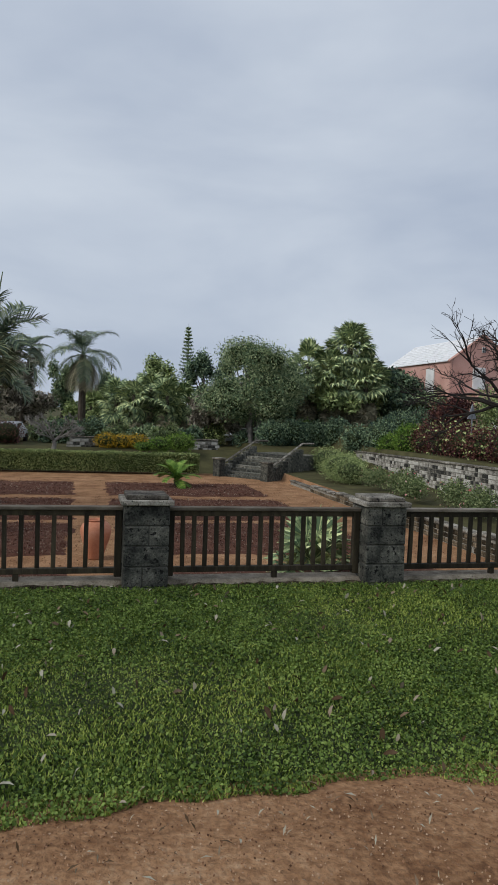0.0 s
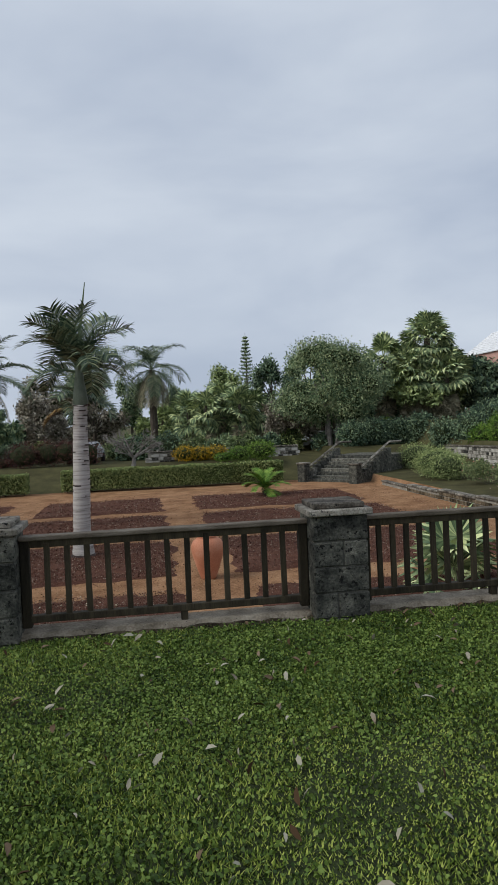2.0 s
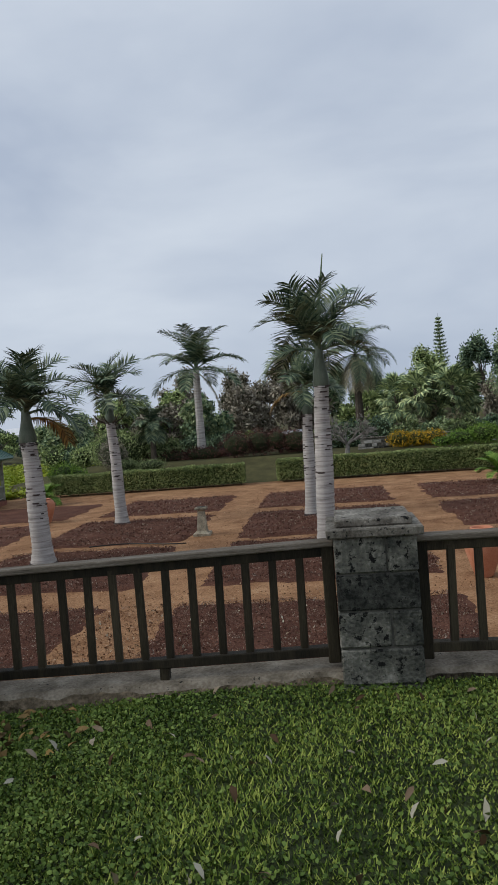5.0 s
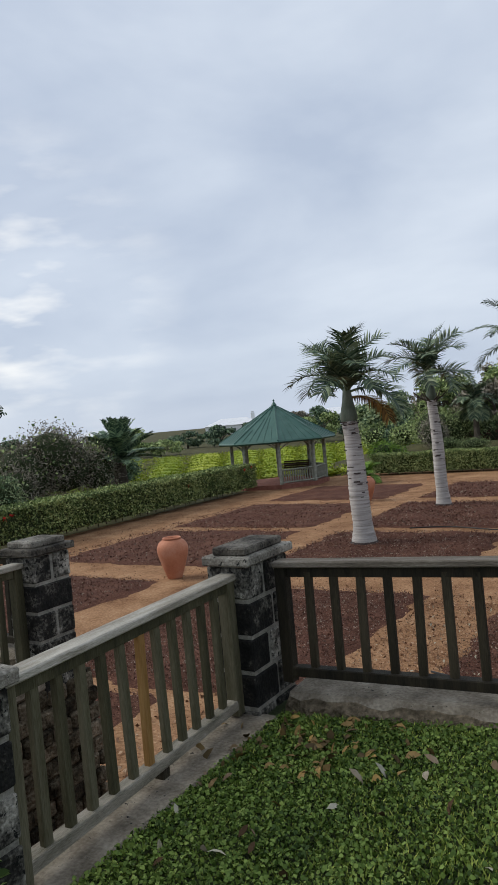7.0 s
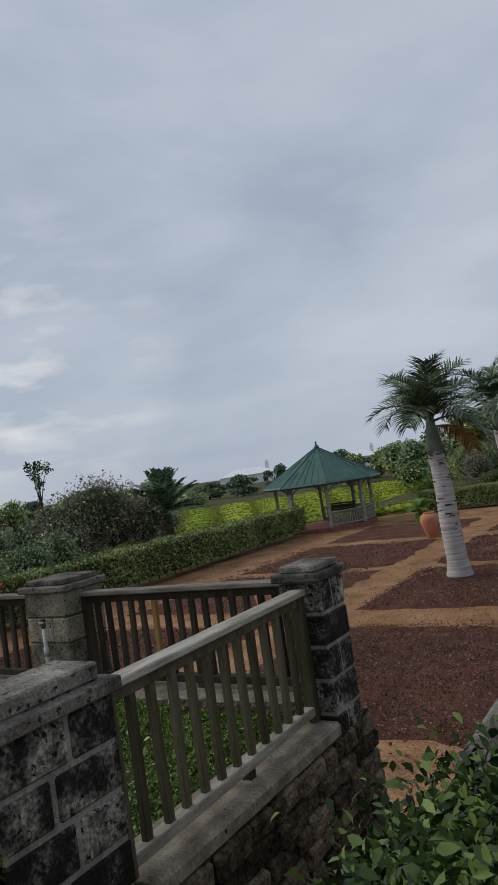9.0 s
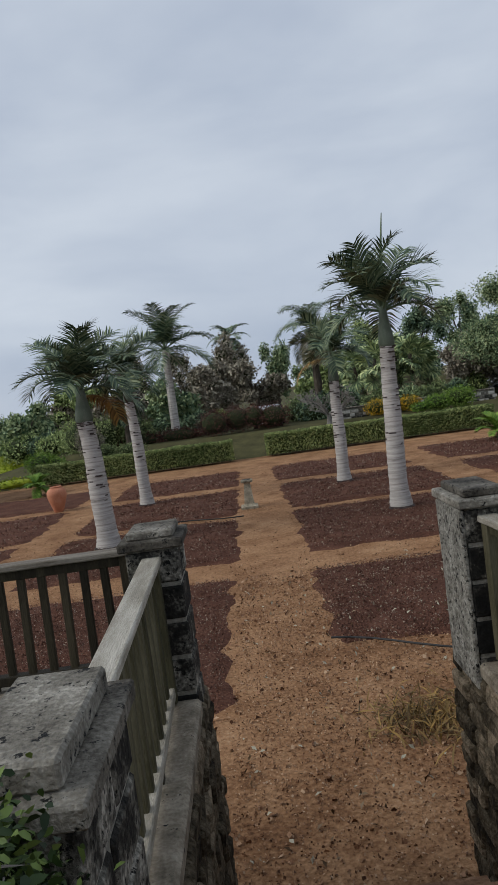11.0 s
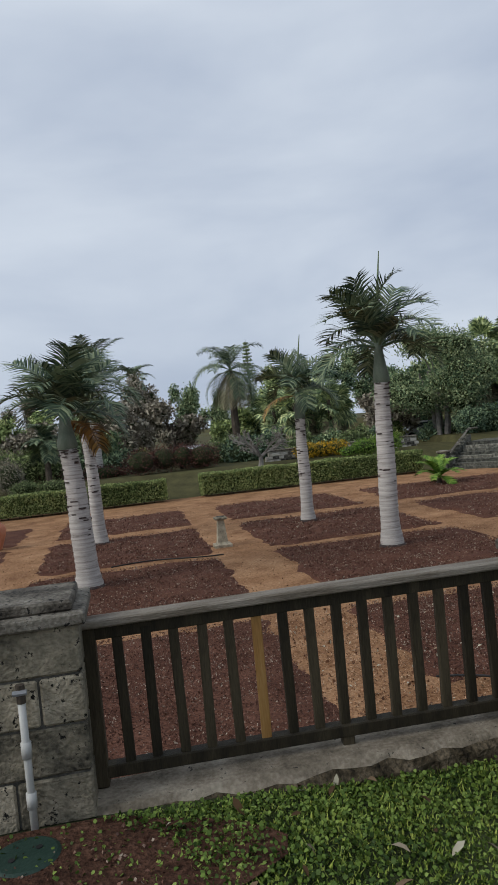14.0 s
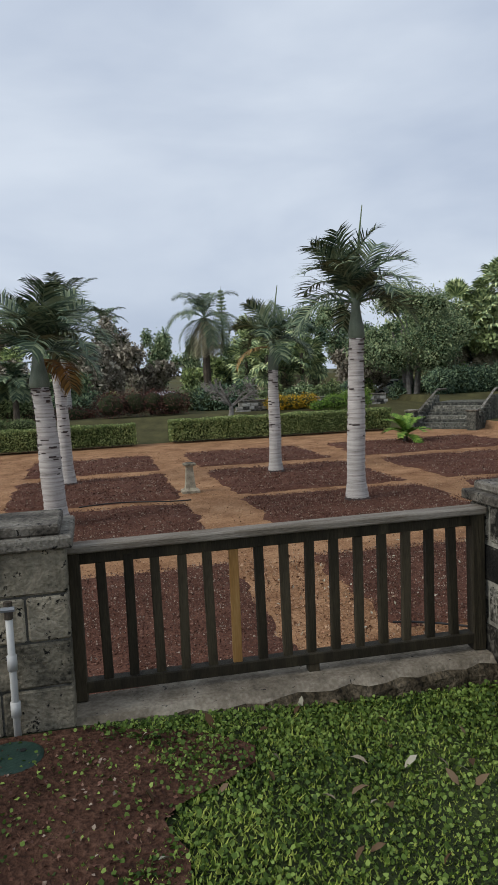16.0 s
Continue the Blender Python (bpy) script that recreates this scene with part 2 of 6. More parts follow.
M = dict(
    # dark soil tone, deepened for the shade in gaps between blades
    turf=material("turf", [(0.014, 0.018, 0.008), (0.032, 0.044, 0.014), (0.062, 0.08, 0.026)], 3, 90, 0.95, 0.6, 120),
    scrub=material("leaf_littered_ground", [(0.035, 0.032, 0.016), (0.07, 0.066, 0.03), (0.11, 0.105, 0.045)], 1.2, 20, 0.95, 0.6, 20, spec=0.1),
    dirt=material("orange_dirt", [(0.095, 0.043, 0.021), (0.215, 0.110, 0.054), (0.34, 0.192, 0.100), (0.45, 0.292, 0.172)], 1.3, 22, 0.95, 0.9, 30, spec=0.12, fine_mix=0.5, distance=0.03),
    mulch=material("red_brown_soil", [(0.045, 0.020, 0.013), (0.10, 0.044, 0.029), (0.19, 0.092, 0.06)], 1.6, 30, 0.95, 1.0, 26, spec=0.12, fine_mix=0.6, distance=0.05),
    soil_damp=material("damp_dark_soil", [(0.024, 0.012, 0.008), (0.068, 0.033, 0.021), (0.14, 0.074, 0.05)], 5, 40, 0.95, 1.0, 40, spec=0.12, fine_mix=0.6, distance=0.03),
    pebble=material("soil_crumb", [(0.05, 0.022, 0.015), (0.10, 0.045, 0.03), (0.14, 0.066, 0.045), (0.17, 0.09, 0.066), (0.33, 0.27, 0.21)], 5, 40, 0.95, 0.3, 60, island=0.42),
    gravel=material("orange_gravel", [(0.10, 0.048, 0.026), (0.24, 0.124, 0.068), (0.35, 0.20, 0.118), (0.45, 0.31, 0.20)], 6, 40, 0.95, 0, island=0.6),
    stone=material("weathered_limestone", [(0.018, 0.019, 0.016), (0.065, 0.066, 0.056), (0.15, 0.147, 0.12), (0.35, 0.33, 0.28)], 7, 45, 0.92, 0.8, 60, vary=0.22, spec=0.2, pits=0.10),
    stone_dark=material("black_stained_limestone", [(0.008, 0.008, 0.007), (0.012, 0.012, 0.011), (0.028, 0.026, 0.022), (0.16, 0.15, 0.125), (0.44, 0.41, 0.35)], 9, 55, 0.92, 0.8, 55, vary=0.25, spec=0.2, pits=0.1),
    mortar_dark=material("grey_mortar", [(0.03, 0.03, 0.026), (0.085, 0.082, 0.07), (0.17, 0.16, 0.135)], 9, 60, 0.95, 0.6, 70, spec=0.15),
    stone_wall=material("patchy_limestone", [(0.03, 0.03, 0.027), (0.14, 0.13, 0.11), (0.36, 0.34, 0.30), (0.5, 0.48, 0.43)], 3, 22, 0.92, 0.8, 30, vary=0.6, spec=0.15, pits=0.05),
    stone_beige=material("beige_limestone", [(0.024, 0.023, 0.018), (0.18, 0.16, 0.117), (0.324, 0.285, 0.209), (0.504, 0.445, 0.337)], 6, 40, 0.92, 0.8, 60, vary=0.2, spec=0.2, pits=0.06),
    stone_brown=material("brown_mossy_stone", [(0.014, 0.011, 0.007), (0.06, 0.047, 0.029), (0.15, 0.12, 0.08), (0.30, 0.235, 0.16)], 9, 42, 0.92, 1.0, 34, vary=0.3, spec=0.15, distance=0.05),
    stone_pale=material("pale_pitted_limestone", [(0.02, 0.02, 0.017), (0.17, 0.16, 0.135), (0.33, 0.315, 0.27), (0.46, 0.44, 0.385)], 16, 55, 0.92, 1.0, 42, vary=0.12, spec=0.2, distance=0.03, pits=0.09),
    mortar=material("pale_mortar", [(0.09, 0.085, 0.07), (0.28, 0.265, 0.225), (0.44, 0.415, 0.355)], 9, 60, 0.95, 0.6, 70, spec=0.15),
    cap=material("grey_cap_stone", [(0.021, 0.018, 0.014), (0.098, 0.086, 0.068), (0.218, 0.199, 0.163), (0.46, 0.429, 0.363)], 5, 60, 0.9, 0.7, 70, vary=0.2, spec=0.25, pits=0.08),
    concrete=material("worn_concrete", [(0.061, 0.049, 0.031), (0.233, 0.197, 0.148), (0.425, 0.378, 0.296)], 6, 50, 0.92, 0.5, 60, spec=0.2, pits=0.03),
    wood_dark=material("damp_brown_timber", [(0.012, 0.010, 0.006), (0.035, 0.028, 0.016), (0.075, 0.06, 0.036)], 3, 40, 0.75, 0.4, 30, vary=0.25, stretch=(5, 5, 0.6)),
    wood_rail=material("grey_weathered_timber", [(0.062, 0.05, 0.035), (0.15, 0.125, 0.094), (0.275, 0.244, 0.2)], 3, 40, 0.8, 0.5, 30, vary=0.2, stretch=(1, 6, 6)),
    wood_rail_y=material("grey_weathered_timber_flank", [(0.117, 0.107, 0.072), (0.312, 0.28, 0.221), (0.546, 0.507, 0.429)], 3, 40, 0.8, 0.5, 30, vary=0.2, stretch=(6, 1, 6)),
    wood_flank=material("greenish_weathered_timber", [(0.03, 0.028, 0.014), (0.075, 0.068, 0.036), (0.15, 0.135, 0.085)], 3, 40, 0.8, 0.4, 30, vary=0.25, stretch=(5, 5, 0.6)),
    wood_new=material("fresh_pine", [(0.17, 0.085, 0.025), (0.30, 0.16, 0.05), (0.40, 0.24, 0.09)], 3, 30, 0.7, 0.2, 30, stretch=(5, 5, 0.6)),
    rust=material("orange_brown_step", [(0.16, 0.08, 0.044), (0.29, 0.16, 0.092), (0.42, 0.265, 0.165)], 5, 40, 0.95, 0.9, 40),
    terracotta=material("terracotta", [(0.36, 0.13, 0.07), (0.50, 0.205, 0.115), (0.56, 0.29, 0.19)], 3, 40, 0.75, 0.15, 60, spec=0.3),
    trunk_grey=material("ringed_grey_trunk", [(0.06, 0.05, 0.043), (0.36, 0.33, 0.305), (0.52, 0.49, 0.455), (0.66, 0.63, 0.59)], 2, 30, 0.9, 0.6, 20, stretch=(0.7, 0.7, 13), spec=0.15),
    trunk_ring=material("leaf_scar", [(0.02, 0.015, 0.013), (0.06, 0.045, 0.04), (0.12, 0.09, 0.08)], 5, 30, 0.9, 0.3, 40),
    shaft=material("grey_green_crownshaft", [(0.068, 0.093, 0.065), (0.12, 0.15, 0.109), (0.195, 0.217, 0.171)], 2, 30, 0.55, 0.2, 20, stretch=(3, 3, 1)),
    bark=material("brown_bark", [(0.03, 0.023, 0.017), (0.08, 0.065, 0.05), (0.15, 0.125, 0.10)], 4, 30, 0.95, 0.8, 30, stretch=(2, 2, 0.7)),
    bark_pale=material("pale_bark", [(0.10, 0.09, 0.08), (0.22, 0.20, 0.18), (0.34, 0.32, 0.29)], 4, 30, 0.9, 0.5, 30),
    palm_leaf=leaf_material("palm_leaf", [(0.044, 0.073, 0.046), (0.101, 0.147, 0.084), (0.221, 0.261, 0.147)], 0.55, 0.6, 0.18),
    palm_dry=leaf_material("dry_palm_leaf", [(0.096, 0.066, 0.030), (0.240, 0.156, 0.060), (0.384, 0.240, 0.072)]),
    fan_leaf=leaf_material("fan_leaf", [(0.098, 0.152, 0.081), (0.282, 0.356, 0.172), (0.632, 0.690, 0.345)], 0.7, 0.5, 0.1),
    fan_dry=leaf_material("skirt_leaf", [(0.117, 0.108, 0.069), (0.254, 0.234, 0.146), (0.410, 0.360, 0.234)]),
    hedge=leaf_material("hedge_leaf", [(0.071, 0.106, 0.035), (0.193, 0.258, 0.088), (0.426, 0.470, 0.185)], 0.5, 0.6),
    # dark green of the filler cores: shade inside foliage put into the colour
    core_shade=material("core_shade", [(0.018, 0.026, 0.010), (0.05, 0.066, 0.026)], 6, 30, 0.95, 0.5, 20),
    shrub=leaf_material("shrub_leaf", [(0.014, 0.028, 0.008), (0.055, 0.094, 0.023), (0.178, 0.247, 0.063)], 0.45, 0.6, 0.2, scale=2),
    lime=leaf_material("bright_green_leaf", [(0.059, 0.131, 0.020), (0.131, 0.230, 0.034), (0.237, 0.339, 0.067)], 0.6, 0.5),
    chartreuse=leaf_material("yellow_green_leaf", [(0.13, 0.184, 0.01), (0.23, 0.288, 0.016), (0.329, 0.354, 0.041)], 0.6, 0.5),
    yellow=leaf_material("yellow_flower", [(0.156, 0.143, 0.019), (0.494, 0.312, 0.026), (0.715, 0.416, 0.026)], 0.6, 0.7),
    tree=leaf_material("tree_leaf", [(0.071, 0.123, 0.065), (0.203, 0.278, 0.144), (0.384, 0.443, 0.230)], 0.55, 0.6),
    tree_light=leaf_material("light_tree_leaf", [(0.103, 0.152, 0.058), (0.274, 0.347, 0.132), (0.526, 0.605, 0.258)], 0.55, 0.6),
    tree_dark=leaf_material("dark_tree_leaf", [(0.034, 0.062, 0.043), (0.108, 0.170, 0.103), (0.270, 0.360, 0.204)], 0.55, 0.6),
    tree_brown=leaf_material("brownish_leaf", [(0.112, 0.095, 0.072), (0.239, 0.209, 0.156), (0.393, 0.359, 0.277)], 0.7, 0.6),
    maroon=leaf_material("maroon_leaf", [(0.033, 0.014, 0.017), (0.101, 0.037, 0.033), (0.202, 0.093, 0.065)], 0.5, 0.6),
    rose=leaf_material("rose_bush_leaf", [(0.076, 0.108, 0.043), (0.161, 0.216, 0.086), (0.281, 0.323, 0.151)], 0.6, 0.6),
    petal=leaf_material("pink_petal", [(0.5, 0.12, 0.12), (0.65, 0.3, 0.28), (0.7, 0.5, 0.45)]),
    petal_red=leaf_material("red_petal", [(0.5, 0.02, 0.02), (0.65, 0.05, 0.04)]),
    grass=leaf_material("grass_blade", [(0.036, 0.064, 0.010), (0.165, 0.240, 0.032), (0.42, 0.48, 0.105)], 0.6, 0.6, 0.14, scale=1.2),
    clover=leaf_material("clover_leaf", [(0.032, 0.060, 0.012), (0.105, 0.168, 0.030), (0.22, 0.30, 0.068)], 0.55, 0.4, 0.16, scale=1.5),
    litter=leaf_material("fallen_leaf", [(0.078, 0.046, 0.023), (0.221, 0.156, 0.098), (0.403, 0.377, 0.286)], 0.8, 0.9),
    green_roof=material("green_sheet_roof", [(0.02, 0.075, 0.055), (0.033, 0.10, 0.076), (0.055, 0.13, 0.10)], 2, 20, 0.5, 0.1, 20, spec=0.4),
    paint_worn=material("worn_pale_green_paint", [(0.14, 0.145, 0.11), (0.26, 0.27, 0.22), (0.40, 0.41, 0.35)], 5, 40, 0.75, 0.3, 40),
    paver=material("red_brick_floor", [(0.14, 0.055, 0.04), (0.22, 0.09, 0.065), (0.28, 0.13, 0.1)], 4, 30, 0.9, 0.3, 40),
    white_roof=material("white_stepped_roof", [(0.55, 0.56, 0.57), (0.7, 0.71, 0.72), (0.78, 0.79, 0.8)], 2, 20, 0.8, 0.1, 20),
    white=material("white_paint", [(0.6, 0.6, 0.58), (0.72, 0.72, 0.7), (0.8, 0.8, 0.78)], 2, 20, 0.8, 0.1, 20),
    pink=material("pink_render", [(0.425, 0.237, 0.197), (0.537, 0.312, 0.26), (0.625, 0.388, 0.33)], 1.2, 20, 0.9, 0.15, 30),
    glass=material("window_glass", [(0.02, 0.025, 0.03), (0.05, 0.06, 0.07)], 2, 5, 0.1, 0, spec=0.6),
    pvc=material("grey_pvc", [(0.40, 0.40, 0.38), (0.56, 0.56, 0.53)], 4, 30, 0.5, 0.05, 30),
    lid=material("dark_green_plastic", [(0.012, 0.03, 0.022), (0.025, 0.05, 0.038)], 8, 40, 0.5, 0.2, 60),
    hose=material("black_hose", [(0.008, 0.008, 0.008), (0.02, 0.02, 0.02)], 4, 30, 0.5, 0.0),
    twig=material("dark_twig", [(0.012, 0.010, 0.009), (0.035, 0.03, 0.026)], 4, 30, 0.9, 0.3, 30),
    car=material("white_car_paint", [(0.6, 0.61, 0.62), (0.7, 0.71, 0.72)], 1, 5, 0.25, 0, spec=0.5),
    tyre=material("tyre_rubber", [(0.012, 0.012, 0.012), (0.025, 0.025, 0.025)], 4, 30, 0.8, 0.1, 30),
    metal=material("grey_sheet_metal", [(0.2, 0.21, 0.22), (0.3, 0.31, 0.32)], 3, 20, 0.5, 0.1, 20),
    far=material("far_hill", [(0.03, 0.04, 0.03), (0.06, 0.07, 0.05), (0.10, 0.105, 0.08)], 0.15, 1.5, 0.95, 0.8, 1.0, distance=0.6),
    red_tile=material("bench_wood", [(0.04, 0.025, 0.015), (0.08, 0.05, 0.03)], 4, 30, 0.7, 0.2, 30),
)


# ---------------- mesh helpers ----------------
class Geo:
    """Collects vertices and faces; done() links them as one mesh object."""

    def __init__(self):
        self.v, self.f, self.k = [], [], []

    def add(self, vs, fs, k=0):
        o = len(self.v)
        self.v += [tuple(p) for p in vs]
        self.f += [tuple(i + o for i in f) for f in fs]
        self.k += [k] * len(fs)
        return self

    def box(self, c, s, ch=0.0, m=None, k=0):
        """A box with chamfered edges; c centre, s size, m a turn about the centre."""
        hx, hy, hz = s[0] / 2, s[1] / 2, s[2] / 2
        ch = min(ch, 0.45 * min(s))
        vs, fs = [], []
        if ch <= 0:
            vs = [(x, y, z) for x in (-hx, hx) for y in (-hy, hy) for z in (-hz, hz)]
            fs = [(0, 1, 3, 2), (4, 6, 7, 5), (0, 4, 5, 1), (2, 3, 7, 6), (0, 2, 6, 4), (1, 5, 7, 3)]
        else:
            idx = {}
            for sx in (-1, 1):
                for sy in (-1, 1):
                    for sz in (-1, 1):
                        for ax in range(3):
                            p = [sx * (hx - (ch if ax != 0 else 0)), sy * (hy - (ch if ax != 1 else 0)), sz * (hz - (ch if ax != 2 else 0))]
                            idx[(sx, sy, sz, ax)] = len(vs)
                            vs.append(p)
            for ax in range(3):
                for sg in (-1, 1):
                    q = []
                    for a, b in ((-1, -1), (1, -1), (1, 1), (-1, 1)):
                        key = [a, b]
                        key.insert(ax, sg)
                        q.append(idx[(*key, ax)])
                    fs.append(q if (sg > 0) == (ax != 1) else q[::-1])
            for ax in range(3):
                o1, o2 = [i for i in range(3) if i != ax]
                for a in (-1, 1):
                    for b in (-1, 1):
                        q = []
                        for end, face in ((-1, o1), (1, o1), (1, o2), (-1, o2)):
                            key = [0, 0, 0]
                            key[ax], key[o1], key[o2] = end, a, b
                            q.append(idx[(*key, face)])
                        fs.append(q)
            for sx in (-1, 1):
                for sy in (-1, 1):
                    for sz in (-1, 1):
                        fs.append([idx[(sx, sy, sz, i)] for i in range(3)])
        if m is not None:
            vs = [m @ Vector(p) for p in vs]
        return self.add([(p[0] + c[0], p[1] + c[1], p[2] + c[2]) for p in vs], fs, k)

    def tube(self, pts, radii, n=8, k=0, cap=True):
        pts = [Vector(p) for p in pts]
        rings = []
        side = None
        for i, p in enumerate(pts):
            d = (pts[min(i + 1, len(pts) - 1)] - pts[max(i - 1, 0)]).normalized()
            ref = side if side is not None else (Vector((1, 0, 0)) if abs(d.x) < 0.9 else Vector((0, 1, 0)))
            u = (ref - d * ref.dot(d)).normalized()
            w = d.cross(u)
            side = u
            rings.append([p + (u * math.cos(a) + w * math.sin(a)) * radii[i] for a in [2 * math.pi * j / n for j in range(n)]])
        vs = [p for r in rings for p in r]
        fs = [(i * n + j, i * n + (j + 1) % n, (i + 1) * n + (j + 1) % n, (i + 1) * n + j) for i in range(len(pts) - 1) for j in range(n)]
        if cap:
            fs += [tuple(range(n))[::-1], tuple((len(pts) - 1) * n + j for j in range(n))]
        return self.add(vs, fs, k)

    def lathe(self, profile, c=(0, 0, 0), n=24, k=0):
        vs = [(c[0] + r * math.cos(2 * math.pi * j / n), c[1] + r * math.sin(2 * math.pi * j / n), c[2] + z) for r, z in profile for j in range(n)]
        fs = [(i * n + j, i * n + (j + 1) % n, (i + 1) * n + (j + 1) % n, (i + 1) * n + j) for i in range(len(profile) - 1) for j in range(n)]
        return self.add(vs, fs, k)

    def mesh(self, name, mats, smooth=False):
        me = bpy.data.meshes.new(name)
        me.from_pydata(self.v, [], self.f)
        for m in mats if isinstance(mats, (list, tuple)) else [mats]:
            me.materials.append(m)
        if any(self.k):
            me.polygons.foreach_set("material_index", self.k)
        if smooth:
            me.polygons.foreach_set("use_smooth", [True] * len(me.polygons))
        me.update()
        return me

    def done(self, name, mats, parent=None, label="", smooth=False):
        ob = new(name, self.mesh(name, mats, smooth))
        if parent is not None:
            ob.parent = parent
        return tagged(ob, label)


def soup(name, verts, corners, mats, parent=None, index=None):
    """One mesh from numpy rows: verts (n, corners, 3), each row a polygon of its own."""
    n = len(verts)
    me = bpy.data.meshes.new(name)
    me.vertices.add(n * corners)
    me.vertices.foreach_set("co", np.asarray(verts, np.float32).ravel())
    me.loops.add(n * corners)
    me.loops.foreach_set("vertex_index", np.arange(n * corners, dtype=np.int32))
    me.polygons.add(n)
    me.polygons.foreach_set("loop_start", np.arange(0, n * corners, corners, dtype=np.int32))
    me.polygons.foreach_set("loop_total", np.full(n, corners, np.int32))
    for m in mats if isinstance(mats, (list, tuple)) else [mats]:
        me.materials.append(m)
    if index is not None:
        me.polygons.foreach_set("material_index", np.asarray(index, np.int32))
    me.update(calc_edges=True)
    me.validate()
    ob = new(name, me)
    if parent is not None:
        ob.parent = parent
    return ob


def empty(name, x=0.0, y=0.0, z=0.0, rz=0.0):
    ob = new(name)
    ob.empty_display_size = 0.1
    ob.matrix_basis = pose(x, y, z, 0, 0, rz)
    return ob


def unit(rng, n):
    v = rng.normal(size=(n, 3))
    return v / np.linalg.norm(v, axis=1, keepdims=True)


def leaf_quads(rng, at, size, aspect=0.5, up=0.3, lean=None):
    """Diamond leaves of about the given size at the points, turned at random."""
    n = len(at)
    d = unit(rng, n)
    if lean is not None:
        d = d * 0.7 + lean
        d /= np.linalg.norm(d, axis=1, keepdims=True)
    nrm = unit(rng, n) + np.array([0, 0, up])
    s = np.cross(d, nrm)
    s /= np.linalg.norm(s, axis=1, keepdims=True) + 1e-9
    ln = (size * rng.uniform(0.6, 1.3, n))[:, None]
    w = ln * aspect * 0.5
    bend = np.cross(s, d) * ln * 0.12
    return np.stack([at - d * ln / 2, at + s * w + bend * 0.5, at + d * ln / 2 - bend, at - s * w + bend * 0.5], 1)


def leaf_ovals(rng, at, size, aspect=0.6, up=0.3, lean=None):
    """Six-cornered oval leaves, folded a little along the middle."""
    q = leaf_quads(rng, at, size, 1.0, up, lean)
    a, b = q[:, 0], q[:, 2]
    mid = (a + b) / 2
    s = (q[:, 1] - q[:, 3]) * 0.5 * aspect
    lift = ((q[:, 1] + q[:, 3]) / 2 - mid) * 1.2
    return np.stack([a, a * 0.68 + b * 0.32 + s + lift, a * 0.3 + b * 0.7 + s * 0.8 + lift, b, a * 0.3 + b * 0.7 - s * 0.8 + lift, a * 0.68 + b * 0.32 - s + lift], 1)


def cloud_points(rng, clumps, n, shell=0.55):
    """Points in ellipsoid clumps (x, y, z, rx, ry, rz), thicker towards the skin."""
    c = np.array(clumps, float)
    wgt = (c[:, 3] * c[:, 4] * c[:, 5]) ** (2 / 3)
    pick = rng.choice(len(c), n, p=wgt / wgt.sum())
    d = unit(rng, n)
    r = rng.uniform(shell, 1.0, n)[:, None] * (1 + 0.12 * rng.normal(size=(n, 1)))
    return c[pick, :3] + d * r * c[pick, 3:], d


# ---------------- ground ----------------
def smooth(a, b, v):
    u = min(max((v - a) / (b - a), 0.0), 1.0)
    return u * u * (3 - 2 * u)


def garden_z(x, y):
    z = -1.80 - 0.05 * smooth(0.0, 12.0, y)
    z += 0.8 * smooth(-20.5, -46.0, x) * smooth(-8, 25, y)       # rises behind the flowering hedge
    z += 1.2 * smooth(35.0, 37.6, y) * smooth(-24, -15, x) * (1 - smooth(10.9, 11.1, x) * (1 - smooth(35.6, 36.4, y))) + 1.0 * smooth(60, 200, y)
    z += 0.4 * smooth(13.25, 13.45, x) + 1.5 * smooth(18.7, 19.5, x) * smooth(-2, 6, y)
    return z


def lawn_z(x, y):
    z = -0.16 * smooth(-0.4, -3.2, x) + 0.07 * smooth(-5.6, -7.0, x) + 0.07 * max(0.0, -y - 3.2) * smooth(-3.2, -5.0, y)
    return min(z, 0.6)


NOTCH = (-4.83, -3.0, -2.62)      # stairwell: x from, x to, y of its top


def ground_z(x, y):
    if y > 0.35:
        return garden_z(x, y)
    if NOTCH[0] < x < NOTCH[1] and y > NOTCH[2]:
        return -1.82
    return lawn_z(x, y)


